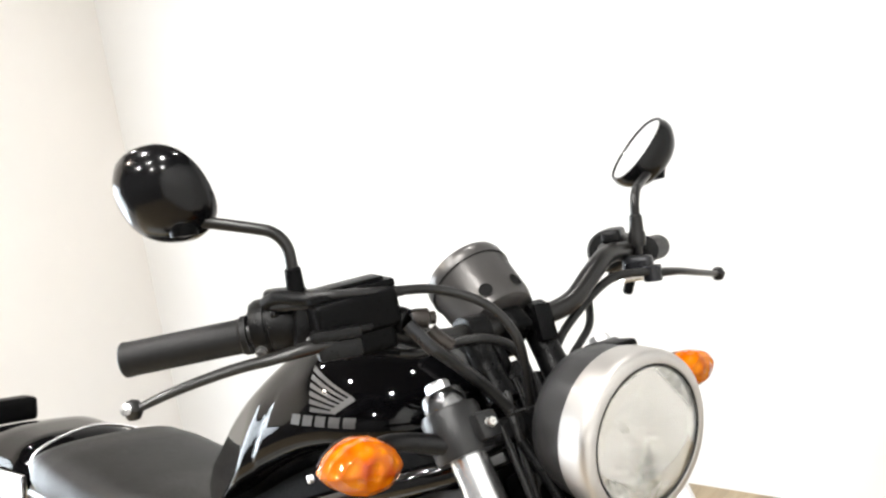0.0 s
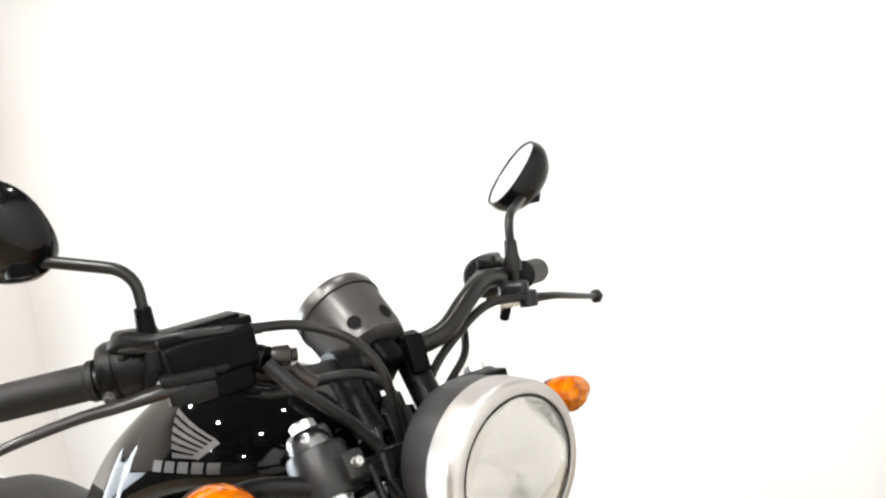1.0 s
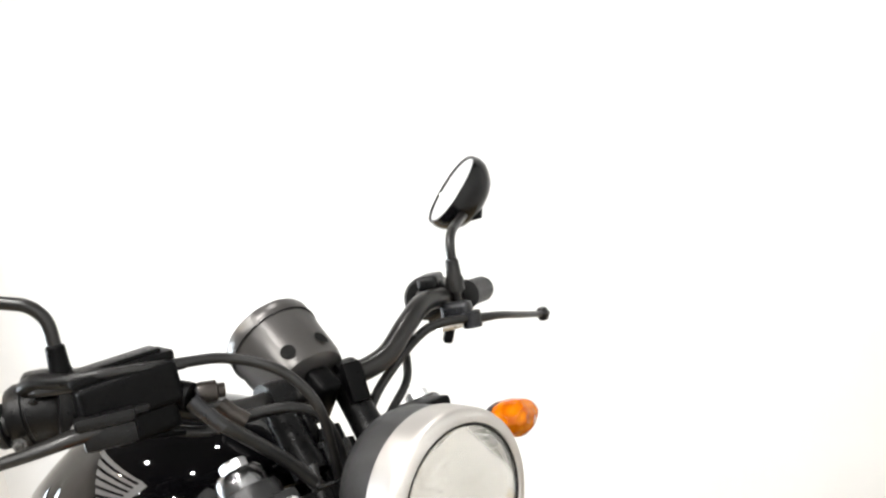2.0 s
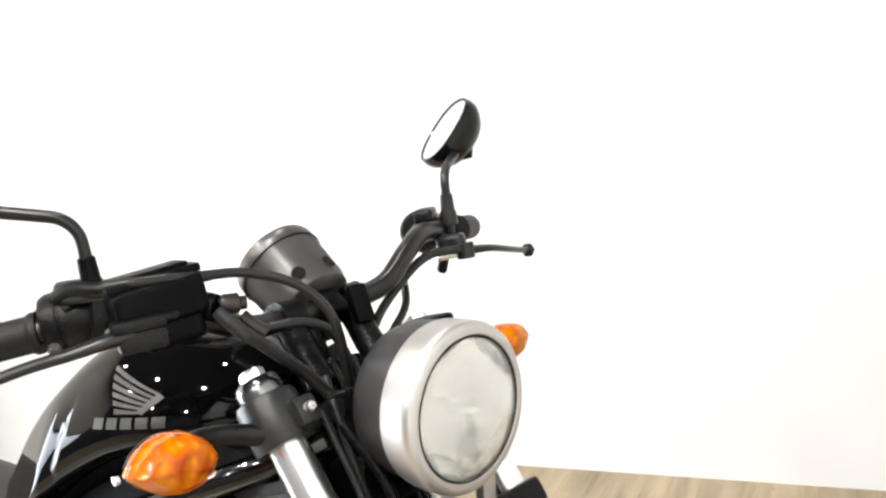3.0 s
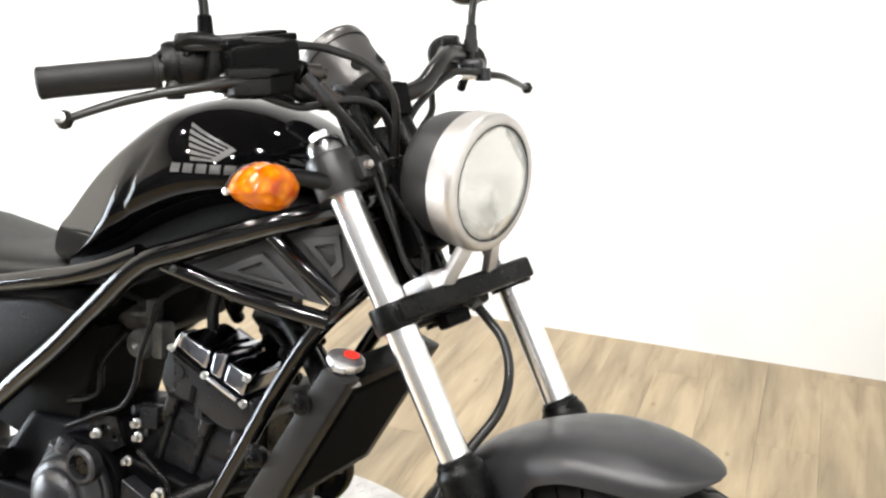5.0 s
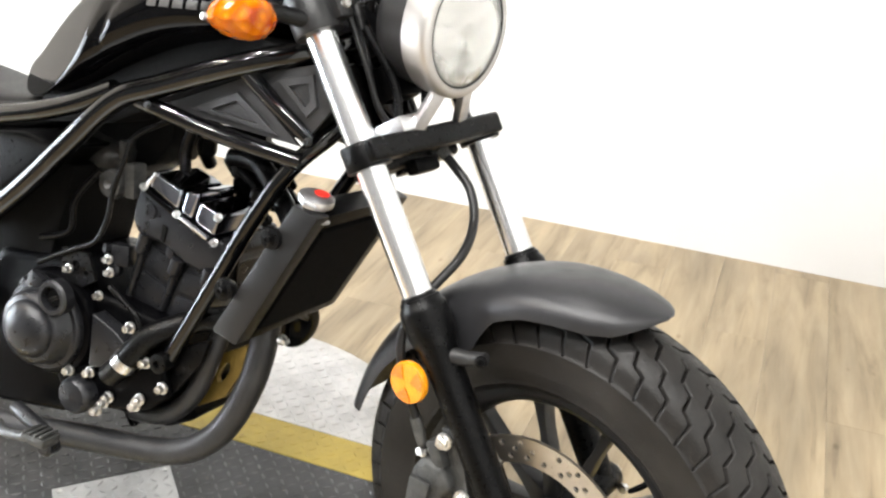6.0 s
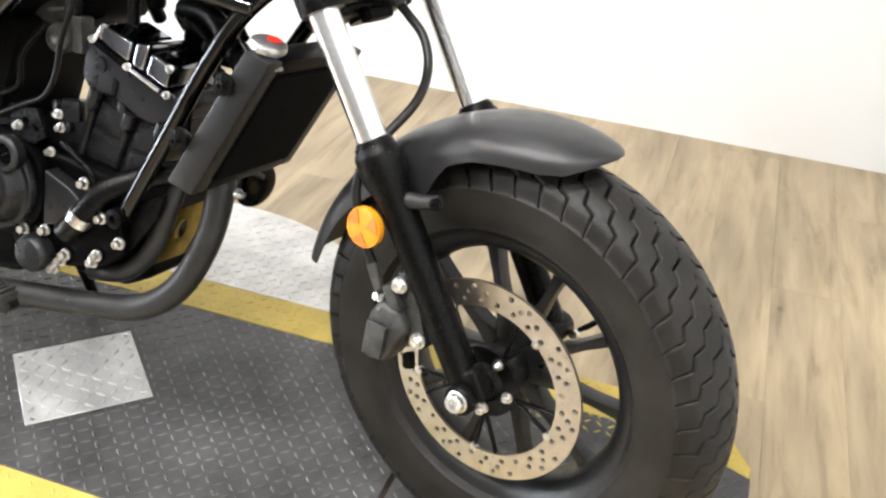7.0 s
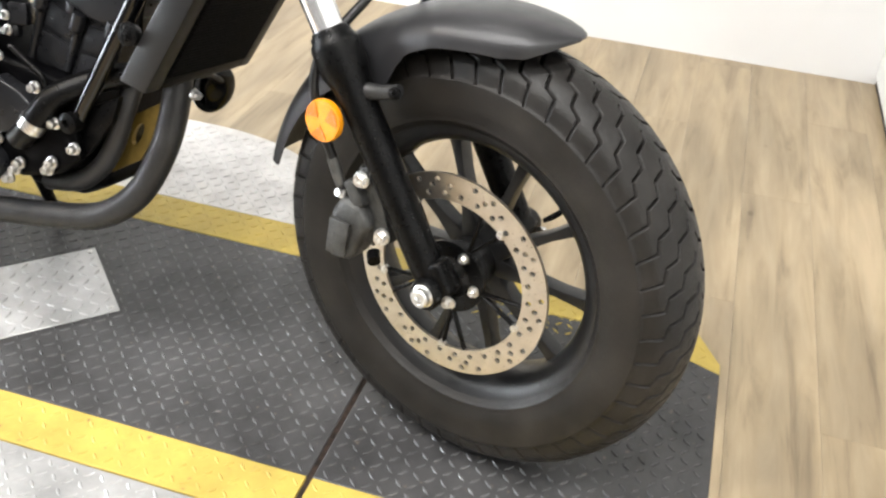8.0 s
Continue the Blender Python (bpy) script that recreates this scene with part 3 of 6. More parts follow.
wheel = bp("front_wheel", merge(
    lathe([(0.205, -0.05), (0.209, -0.048), (0.209, -0.044), (0.198, -0.040), (0.186, -0.028), (0.181, -0.012), (0.181, 0.012), (0.186, 0.028), (0.198, 0.040), (0.209, 0.044), (0.209, 0.048), (0.205, 0.05),
           (0.194, 0.046), (0.181, 0.034), (0.174, 0.014), (0.174, -0.014), (0.181, -0.034), (0.194, -0.046)], 96, WHEEL, True),
    lathe([(0.0, -0.055), (0.038, -0.055), (0.042, -0.045), (0.034, -0.02), (0.034, 0.02), (0.042, 0.045), (0.038, 0.055), (0.0, 0.055)], 40, WHEEL)),
    RIM, label="black cast wheel rim and hub")
bp("tyre", tyre_mesh(WHEEL), RUBBER, wheel, "black rubber tyre with zigzag tread grooves", angle=60)
spoke = part("spoke", merge(
    prism([(0.03, -0.016), (0.075, -0.0085), (0.13, -0.006), (0.168, -0.0085), (0.182, -0.014), (0.182, 0.014), (0.168, 0.0085), (0.13, 0.006), (0.075, 0.0085), (0.03, 0.016)], -0.013, 0.013, "xy", 0.003, 2)), RIM, wheel)
spoke.matrix_basis = WHEEL @ Matrix.Rotation(radians(5), 4, "Z")
for i in range(1, 10):
    repeat(spoke, WHEEL @ Matrix.Rotation(radians(5 + 36 * i), 4, "Z"), wheel)
DY = -0.073
DISCM = WHEEL @ Matrix.Translation((0, 0, DY))
holes = []
for i in range(30):
    for rr, ph in ((0.121, 0.0), (0.131, 0.33), (0.1395, 0.66)):
        if (i + int(ph * 3)) % 3 != 2 or ph == 0.0:
            a = 2 * math.pi * (i + ph) / 30
            holes.append(circle(0.0041, 10, rr * math.cos(a), rr * math.sin(a)))
bp("brake_disc", pierced(circle(0.148, 120), [circle(0.1115, 96)] + holes, 0.005, DISCM), DISC, wheel, "drilled steel brake disc")
arms = [lathe([(0.03, -0.002), (0.052, -0.002), (0.052, 0.006), (0.03, 0.006)], 40, DISCM, True)]
for i in range(5):
    a = radians(72 * i + 14)
    for da in (-0.16, 0.16):
        p0 = Vector((0.047 * math.cos(a), 0.047 * math.sin(a), 0.002))
        p1 = Vector((0.1135 * math.cos(a + da), 0.1135 * math.sin(a + da), 0.002))
        d = p1 - p0
        arms.append(box(0.008, 0.004, d.length + 0.008, DISCM @ along((p0 + p1) / 2, d), 0.0012, 1))
bp("disc_carrier", arms[0], SATIN, wheel, "black star-shaped disc carrier")
for arm in arms[1:]:
    bp("carrier_arm", arm, SATIN, wheel)
for i in range(5):
    a = radians(72 * i + 14)
    bp("hub_bolt", hexbolt(0.006, 0.009, DISCM @ Vector((0.04 * math.cos(a), 0.04 * math.sin(a), -0.002)), (0, -1, 0)), STEEL, wheel)
    bp("disc_button", lathe([(0.006, -0.004), (0.006, 0.004), (0.003, 0.005)], 14, DISCM @ Matrix.Translation((0.1125 * math.cos(a + 0.16), 0.1125 * math.sin(a + 0.16), 0)) @ Matrix.Rotation(math.pi, 4, "X")), STEEL, wheel)
bp("valve_stem", tube([(0.128, -0.004, 0.432), (0.118, -0.012, 0.422), (0.104, -0.018, 0.412)], [0.0045, 0.004, 0.0042, 0.003], 10), PLASTIC, wheel, "black rubber valve stem")

# fork
FK = Vector((-0.4602, 0, 0.8878))
FORK_Y = 0.115


def fork_at(s, side, dx=0.0, dy=0.0):
    return Vector((0, FORK_Y if side > 0 else -0.110 - 0.022 * s, 0.32)) + FK * s + Vector((0.8878, 0, 0.4602)) * dx + Vector((0, dy, 0))


for side in (-1, 1):
    who = along(fork_at(0, side), fork_at(1, side) - fork_at(0, side), (1, 0, 0))
    leg = bp("fork_leg", merge(
        lathe([(0.0, -0.004), (0.014, -0.004), (0.021, 0.01), (0.0225, 0.03), (0.0235, 0.24), (0.0255, 0.285), (0.0305, 0.3), (0.0318, 0.306), (0.0318, 0.336), (0.0305, 0.342), (0.0275, 0.345), (0.0265, 0.352), (0.0215, 0.352)], 36, who),
        lathe([(0.0, -0.03), (0.019, -0.03), (0.022, -0.026), (0.022, 0.026), (0.019, 0.03), (0.0, 0.03)], 28, along(fork_at(0, side), (0, 1, 0))),
        box(0.05 if side < 0 else 0.038, 0.034, 0.05 if side < 0 else 0.04, who @ Matrix.Translation((0.008 if side < 0 else 0.0, 0, 0.012)), 0.01, 3)), SATIN, label="satin black lower fork leg")
    bp("fork_tube", lathe([(0.0205, 0.33), (0.0205, 0.745)], 40, who), CHROME, label="polished chrome fork tube")
    bp("wiper_seal", lathe([(0.0206, 0.35), (0.0245, 0.35), (0.0235, 0.356), (0.0206, 0.358)], 32, who), HOSE, leg)
    cap_ = bp("fork_cap", lathe([(0.0, 0.779), (0.0135, 0.779), (0.0135, 0.789), (0.0115, 0.7915), (0.0, 0.7915)], 6, who), ALU, label="bare alloy fork top nut")
    bp("cap_sleeve", lathe([(0.0, 0.752), (0.0235, 0.752), (0.0245, 0.757), (0.0245, 0.768), (0.0235, 0.776), (0.020, 0.780), (0.012, 0.781)], 40, who), SLEEVE, cap_, "dark polished sleeve under the nut")
    bp("axle_bolt", merge(lathe([(0.016, 0), (0.016, 0.004), (0.0135, 0.006), (0.0135, 0.012), (0.011, 0.0145), (0.006, 0.0145), (0.005, 0.009)], 24, along(fork_at(0, side, 0, side * 0.026), (0, side, 0)))), STEEL, leg, "large zinc axle bolt")
    bp("pinch_bolt", hexbolt(0.006, 0.011, fork_at(-0.018, side, 0.022, -side * 0.004 + side * 0.016), (0.2, side, -0.1)), STEEL, leg)
    bp("fender_boss", tube([fork_at(0.272, side, 0.012, 0), fork_at(0.262, side, 0.038, -side * 0.002), fork_at(0.255, side, 0.066, -side * 0.004)], [0.013, 0.0095, 0.0085], 12), GREY, leg)
    bp("fender_bolt", hexbolt(0.006, 0.008, fork_at(0.255, side, 0.064, side * 0.004), (0.5, side, 0.2)), SATIN, leg)
bp("axle_shaft", tube([(0, -0.1, 0.32), (0, 0.1, 0.32)], 0.011, 20, 1), STEEL, label="steel wheel axle")

# lower clamp: flat front bar, and the yoke behind it
bp("lower_clamp", merge(
    box(0.034, 0.276, 0.03, along(fork_at(0.545, 1, 0.018, -FORK_Y - 0.004), FK, (1, 0, 0)), 0.007, 3),
    lathe([(0.0207, -0.017), (0.029, -0.017), (0.03, -0.014), (0.03, 0.014), (0.029, 0.017), (0.0207, 0.017)], 32, along(fork_at(0.543, -1), FK), True),
    lathe([(0.0207, -0.017), (0.029, -0.017), (0.03, -0.014), (0.03, 0.014), (0.029, 0.017), (0.0207, 0.017)], 32, along(fork_at(0.543, 1), FK), True)), SATIN, label="black lower fork clamp")
bp("clamp_yoke", box(0.06, 0.17, 0.03, along(fork_at(0.535, 1, -0.045, -FORK_Y), FK, (1, 0, 0)), 0.01, 3), SATIN)
bp("hose_guide", box(0.022, 0.05, 0.02, along(fork_at(0.515, 1, -0.012, -FORK_Y - 0.01), FK, (1, 0, 0)), 0.006, 2), PLASTIC)
bp("top_clamp", merge(
    lathe([(0.0207, -0.024), (0.031, -0.024), (0.0325, -0.02), (0.0325, 0.024), (0.03, 0.029), (0.0207, 0.029)], 32, along(fork_at(0.730, -1), FK), True),
    lathe([(0.0207, -0.024), (0.031, -0.024), (0.0325, -0.02), (0.0325, 0.024), (0.03, 0.029), (0.0207, 0.029)], 32, along(fork_at(0.730, 1), FK), True),
    box(0.05, 0.2, 0.026, along(fork_at(0.722, 1, -0.026, -FORK_Y), FK, (1, 0, 0)), 0.008, 3),
    box(0.03, 0.026, 0.03, along(fork_at(0.726, -1, 0.03, 0.012), FK, (1, 0, 0)), 0.006, 2),
    box(0.03, 0.026, 0.03, along(fork_at(0.726, 1, 0.03, -0.012), FK, (1, 0, 0)), 0.006, 2)), RIM, label="black top fork clamp")
for side in (-1, 1):
    bp("clamp_bolt", hexbolt(0.0055, 0.010, fork_at(0.726, side, 0.042, -side * 0.012), (0.89, 0, 0.46)), STEEL)
bp("steering_stem", tube([STEM - FK * 0.16, STEM + FK * 0.12], 0.026, 20, 1), SATIN)
for side in (-1, 1):
    bp("headlight_stay", tube([fork_at(0.56, side, 0.02, -side * 0.05), fork_at(0.62, side, 0.035, -side * 0.06), fork_at(0.70, side, 0.03, -side * 0.05)], 0.006), SATIN)

# front fender
def fender_mesh():
    ang = [69, 70, 72, 75, 80, 88, 96, 103, 107, 111, 117, 122, 127, 135, 145, 154, 160, 164.5]
    rc = np.interp(ang, [69, 75, 85, 104, 114, 125, 145, 164.5], [0.356, 0.355, 0.354, 0.354, 0.353, 0.351, 0.347, 0.346])
    re = np.interp(ang, [69, 71, 75, 80, 86, 94, 102, 107, 111, 117, 122, 127, 140, 154, 164.5], [0.353, 0.340, 0.322, 0.315, 0.313, 0.313, 0.307, 0.288, 0.270, 0.262, 0.275, 0.292, 0.302, 0.308, 0.316])
    w = np.interp(ang, [69, 70, 71.5, 75, 82, 95, 110, 125, 145, 155, 160, 164.5], [0.008, 0.026, 0.042, 0.062, 0.08, 0.088, 0.089, 0.087, 0.083, 0.08, 0.077, 0.075])
    rings = []
    n = 22
    fine = np.linspace(ang[0], ang[-1], 90)
    for a in fine:
        c, e, ww = np.interp(a, ang, rc), np.interp(a, ang, re), np.interp(a, ang, w)
        ring = []
        for sgn, shrink in ((1, 0.0), (-1, 0.003)):
            arc = []
            for i in range(n + 1):
                f = -1 + 2 * i / n
                f *= sgn
                yy = math.copysign(abs(math.sin(f * math.pi / 2)) ** 0.85, f) * (ww - shrink)
                drop = 1 - abs(math.cos(f * math.pi / 2)) ** 0.75
                rr = c + (e - c) * drop - (shrink if drop < 0.97 else 0)
                arc.append((rr * math.cos(radians(a)), yy, 0.32 + rr * math.sin(radians(a))))
            ring += arc
        rings.append(ring)
    return loft(rings)


bp("front_fender", fender_mesh(), FENDER, label="matte charcoal front fender")

# caliper and reflector
cal = bp("brake_caliper", merge(
    prism([(-0.161, 0.326), (-0.123, 0.33), (-0.089, 0.39), (-0.104, 0.416), (-0.135, 0.424), (-0.154, 0.398)], -0.139, -0.088, "uz", 0.012, 3),
    prism([(-0.158, 0.34), (-0.125, 0.338), (-0.115, 0.39), (-0.148, 0.395)], -0.147, -0.14, "uz", 0.004, 2),
    box(0.03, 0.026, 0.11, along((-0.093, -0.108, 0.415), (-0.25, 0, 1), (1, 0, 0)), 0.008, 2),
    box(0.02, 0.02, 0.04, along((-0.117, -0.125, 0.43), (-0.5, 0, 1), (1, 0, 0)), 0.005, 2)), CALIPER, label="dark grey brake caliper behind the fork leg")
for q in ((-0.104, -0.13, 0.454), (-0.078, -0.122, 0.376)):
    bp("caliper_bolt", hexbolt(0.0085, 0.012, q, (0.1, -1, 0.1)), STEEL, cal)
bp("banjo_bolt", hexbolt(0.006, 0.01, (-0.14, -0.128, 0.425), (-0.2, -1, 0.3)), STEEL, cal)
bp("slide_pin", tube([(-0.095, -0.12, 0.345), (-0.085, -0.132, 0.34)], 0.009, 14, 1), PLASTIC, cal)
refl = bp("reflector", lathe([(0.0, -0.006), (0.0275, -0.006), (0.0285, 0.0), (0.027, 0.004), (0.0, 0.0055)], 40, along((-0.152, -0.147, 0.528), (0.0, -1, 0.05))), AMBER_REFLECTOR, label="round amber side reflector on the fork")
# three sectors laid on in the darker amber for their shade
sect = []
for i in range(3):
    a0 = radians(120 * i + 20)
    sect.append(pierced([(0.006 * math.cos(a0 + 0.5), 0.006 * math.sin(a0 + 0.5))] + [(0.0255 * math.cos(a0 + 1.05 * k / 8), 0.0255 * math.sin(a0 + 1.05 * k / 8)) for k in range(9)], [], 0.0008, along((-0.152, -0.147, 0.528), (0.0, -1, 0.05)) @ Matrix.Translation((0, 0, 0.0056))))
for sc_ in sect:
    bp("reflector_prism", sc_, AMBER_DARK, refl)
bp("reflector_stay", tube([(-0.15, -0.142, 0.525), (-0.135, -0.13, 0.52)], 0.008, 10, 1), SATIN)
bp("brake_hose", tube([(-0.246, 0.03, 0.785), (-0.222, 0.028, 0.768), (-0.188, 0.02, 0.742), (-0.166, 0.0, 0.705), (-0.152, -0.045, 0.672), (-0.165, -0.10, 0.63), (-0.178, -0.13, 0.585), (-0.172, -0.135, 0.53), (-0.152, -0.13, 0.47), (-0.14, -0.128, 0.43)], 0.0065, 12), CABLE, label="black brake hose looping to the caliper")
bp("hose_fitting", tube([(-0.153, -0.1305, 0.472), (-0.147, -0.129, 0.452), (-0.14, -0.128, 0.43)], [0.0082, 0.0082, 0.006], 12, 2), THROTTLE, label="dull metal hose end")
bp("hose_collar", tube([(-0.246, 0.03, 0.787), (-0.236, 0.029, 0.779)], 0.009, 12, 1), STEEL)

# headlight
HA = Vector((0.985, 0, -0.1)).normalized()
HLC = Vector((-0.191, -0.001, 0.956))
HM = along(HLC, HA) @ Matrix.Scale(0.955, 4)
shell = bp("headlight", lathe([(0.0, -0.100), (0.045, -0.100), (0.068, -0.097), (0.080, -0.088), (0.0855, -0.072), (0.0875, -0.05), (0.0885, -0.016), (0.083, -0.016), (0.081, -0.05), (0.07, -0.085), (0.0, -0.092)], 64, HM), GREY, label="round headlight with dark grey shell")
bp("bezel", lathe([(0.0885, -0.036), (0.0905, -0.036), (0.0915, -0.03), (0.0925, -0.008), (0.0925, -0.002), (0.0912, 0.002), (0.0885, 0.0045), (0.0835, 0.0062), (0.0788, 0.0066), (0.0775, 0.0055), (0.0772, 0.0), (0.0772, -0.03)], 72, HM, True), NICKEL, shell, "brushed nickel headlight ring")
bp("gasket", lathe([(0.0752, -0.002), (0.0776, -0.002), (0.0776, 0.0064), (0.0764, 0.0068), (0.0752, 0.0058)], 64, HM, True), HOSE, shell)
lens_ = bp("lens", lathe([(0.0751, 0.0036), (0.0751, 0.0058), (0.066, 0.0105), (0.048, 0.0152), (0.025, 0.018), (0.0, 0.0188), (0.0, 0.0170), (0.025, 0.0162), (0.048, 0.0134), (0.066, 0.0086), (0.0745, 0.0036)], 64, HM), LENS, shell, "clear domed glass lens")
lens_.visible_shadow = False
facets = []
for j in range(40):
    r = 0.012 + (0.0765 - 0.012) * j / 39
    facets.append((r, -0.062 + 0.058 * (r / 0.078) ** 2))


def bowl_mesh():
    rings = []
    n = 120
    for r, h in facets:
        ring = []
        for i in range(n):
            a = 2 * math.pi * i / n
            f = min(1.0, r / 0.03)
            swell = 0.0035 * math.sin(7 * a + 1.1) * math.sin(95 * r + 0.6) + 0.0018 * math.sin(13 * a - 70 * r) + 0.0006 * math.sin(620 * r * math.cos(a))
            ring.append(HM @ Vector((r * math.cos(a), r * math.sin(a), h + f * swell)))
        rings.append(ring)
    return loft(rings, caps=False)


bp("reflector_bowl", bowl_mesh(), BOWL, shell, "silvered rippled bowl", angle=60)
bp("bulb_shield", merge(lathe([(0.0, -0.026), (0.004, -0.027), (0.0055, -0.031), (0.0055, -0.037), (0.004, -0.037)], 28, HM), tube([HM @ Vector((0.0, -0.005, -0.036)), HM @ Vector((0, -0.009, -0.06))], 0.0015, 8, 1)), NICKEL, shell)
bp("bulb", lathe([(0.0, -0.04), (0.0045, -0.041), (0.0055, -0.05), (0.0055, -0.064)], 16, HM), BULB, shell)
bp("headlight_bracket", merge(
    box(0.012, 0.024, 0.1, along((-0.222, -0.04, 0.85), (0.45, 0.35, 1), (1, 0, 0)), 0.004, 2),
    box(0.012, 0.024, 0.1, along((-0.222, 0.04, 0.85), (0.45, -0.35, 1), (1, 0, 0)), 0.004, 2),
    box(0.05, 0.04, 0.022, along((-0.25, -0.06, 0.83), FK, (1, 0, 0)), 0.005, 2)), ALU, label="bare aluminium headlight bracket")
bp("headlight_top_mount", box(0.045, 0.04, 0.016, along((-0.262, 0.035, 1.032), (-0.1, 0, 1), (1, 0, 0)), 0.005, 2), PLASTIC, shell)

# turn signals
def signal(side):
    c = Vector((-0.316, -0.252, 0.975)) if side < 0 else Vector((-0.303, 0.212, 0.966))
    m = along(c, (0.97, side * 0.12, -0.02), (0, side, 0.06)) @ Matrix.Scale(0.94 if side < 0 else 0.75, 4)
    out = [(0.048, 0.003), (0.037, 0.015), (0.02, 0.0255), (0.0, 0.030), (-0.02, 0.0275), (-0.036, 0.017), (-0.043, 0.002), (-0.034, -0.015), (-0.016, -0.027), (0.004, -0.030), (0.022, -0.025), (0.038, -0.013)]
    ring = []
    for i in range(len(out)):
        a, b_ = Vector(out[i]), Vector(out[(i + 1) % len(out)])
        ring += [a.lerp(b_, t) for t in (0.12, 0.5, 0.88)]

    def sec(k, h):
        return [m @ Vector((q.x * k, q.y * k, h)) for q in ring]
    lamp_body = bp("turn_signal", loft([sec(0.35, -0.052), sec(0.62, -0.05), sec(0.8, -0.04), sec(0.86, -0.032)]), SATIN, label="front turn signal on a short black stalk")
    bp("signal_lens", loft([sec(0.84, -0.032), sec(0.97, -0.02), sec(1.0, -0.006), sec(0.95, 0.006), sec(0.68, 0.016), sec(0.3, 0.021), sec(0.05, 0.0215)]), AMBER, lamp_body, "faceted amber lens", angle=14)
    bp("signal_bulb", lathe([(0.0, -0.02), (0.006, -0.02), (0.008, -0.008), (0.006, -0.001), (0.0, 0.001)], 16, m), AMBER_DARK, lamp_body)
    bp("stalk", tube([c + Vector((-0.03, -side * 0.02, 0.0)), c + Vector((-0.035, -side * 0.06, 0.002)), fork_at(0.716, side, 0.012, side * 0.01)], [0.013, 0.0095, 0.0125], 14), HOUSING, lamp_body)
    if side < 0:
        bp("stalk_screw", lathe([(0.004, 0), (0.004, 0.004), (0, 0.005)], 10, along(c + Vector((-0.012, side * 0.05, 0.002)), (0, side, 0))), STEEL, lamp_body)


signal(-1)
signal(1)

# handlebar
bar_pts = [(-0.512, -0.385, 1.099), (-0.475, -0.335, 1.103), (-0.435, -0.27, 1.108), (-0.405, -0.20, 1.108), (-0.392, -0.15, 1.085), (-0.395, -0.10, 1.064), (-0.402, -0.05, 1.06), (-0.402, 0.0, 1.06), (-0.402, 0.05, 1.06), (-0.395, 0.10, 1.07), (-0.40, 0.145, 1.098), (-0.415, 0.19, 1.115), (-0.44, 0.25, 1.112), (-0.48, 0.32, 1.104), (-0.52, 0.385, 1.098)]
bar = bp("handlebar", tube(bar_pts, 0.0128, 18, 6), BARS, label="black handlebar")
for side in (-1, 1):
    g0, g1 = Vector((-0.447, side * 0.29, 1.106)), Vector((-0.522, side * 0.398, 1.096))
    m = along(g0, g1 - g0)
    length = (g1 - g0).length
    prof = [(0.013, 0.0), (0.0205, 0.0), (0.0205, 0.006), (0.0185, 0.008)]
    for i in range(22):
        h = 0.01 + (length - 0.022) * i / 21
        prof += [(0.0183, h), (0.0178, h + 0.0018)]
    prof += [(0.0185, length - 0.008), (0.0185, length - 0.002), (0.0165, length), (0.0, length)]
    bp("grip", lathe(prof, 36, m), GRIPRUB, bar, "ribbed black rubber grip")
    hc = Vector((-0.444, -0.266, 1.111)) if side < 0 else Vector((-0.470, 0.253, 1.112))
    hr = 1.0
    bp("switch_housing", merge(
        lathe([(0.013, -0.036), (0.024 * hr, -0.036), (0.0285 * hr, -0.03), (0.030 * hr, -0.012), (0.030 * hr, -0.001), (0.0285 * hr, 0.0), (0.0285 * hr, 0.002), (0.030 * hr, 0.003), (0.030 * hr, 0.012), (0.027 * hr, 0.018), (0.013, 0.018)], 28, along(hc, g1 - g0), True),
        box(0.05, 0.026, 0.02, along(hc + Vector((0.018, side * -0.012, 0.022)), (0, 0, 1), g0 - g1), 0.007, 3),
        box(0.022, 0.018, 0.02, along(hc + Vector((-0.004, side * 0.006, -0.028)), (0, 0, 1), g0 - g1), 0.004, 2)), HOUSING, bar, "black switch housing")
    bp("switch_button", merge(lathe([(0.0, 0.0), (0.010, 0.0), (0.010, 0.006), (0.0, 0.008)], 16, along(hc + Vector((0.026, side * -0.004, 0.002)), (1, 0, 0.1))), box(0.006, 0.012, 0.008, along(hc + Vector((0.027, side * 0.006, 0.014)), (1, 0, 0.2)), 0.002, 1)), HOSE, bar)
# brake side
perch = bp("brake_master_cylinder", merge(
    box(0.055, 0.05, 0.032, along((-0.39, -0.222, 1.1), (0.3, 0.75, 0), (0, 0, 1)), 0.008, 3),
    tube([(-0.40, -0.25, 1.108), (-0.36, -0.18, 1.105), (-0.345, -0.165, 1.1)], 0.014, 16)), PLASTIC, label="front brake master cylinder")
RM = along((-0.374, -0.211, 1.119), (0.0, -0.09, 1), (0.2, 0.97, 0.09))
bp("reservoir", merge(box(0.086, 0.052, 0.04, RM @ Matrix.Translation((0, -0.004, -0.002)), 0.007, 3), box(0.06, 0.044, 0.03, RM @ Matrix.Translation((0.006, -0.004, -0.03)), 0.008, 3)), PLASTIC, perch, "black brake fluid reservoir")
bp("reservoir_lid", merge(box(0.09, 0.05, 0.009, RM @ Matrix.Translation((0, 0.002, 0.021)), 0.003, 2), box(0.072, 0.036, 0.005, RM @ Matrix.Translation((0, 0.002, 0.027)), 0.002, 2)), PLASTIC, perch, "flat dark lid")
for k_ in (-0.036, 0.036):
    bp("lid_screw", lathe([(0.0, 0), (0.0035, 0), (0.0035, 0.0012), (0.0, 0.0016)], 12, RM @ Matrix.Translation((k_, 0.004, 0.0255))), STEEL, perch)
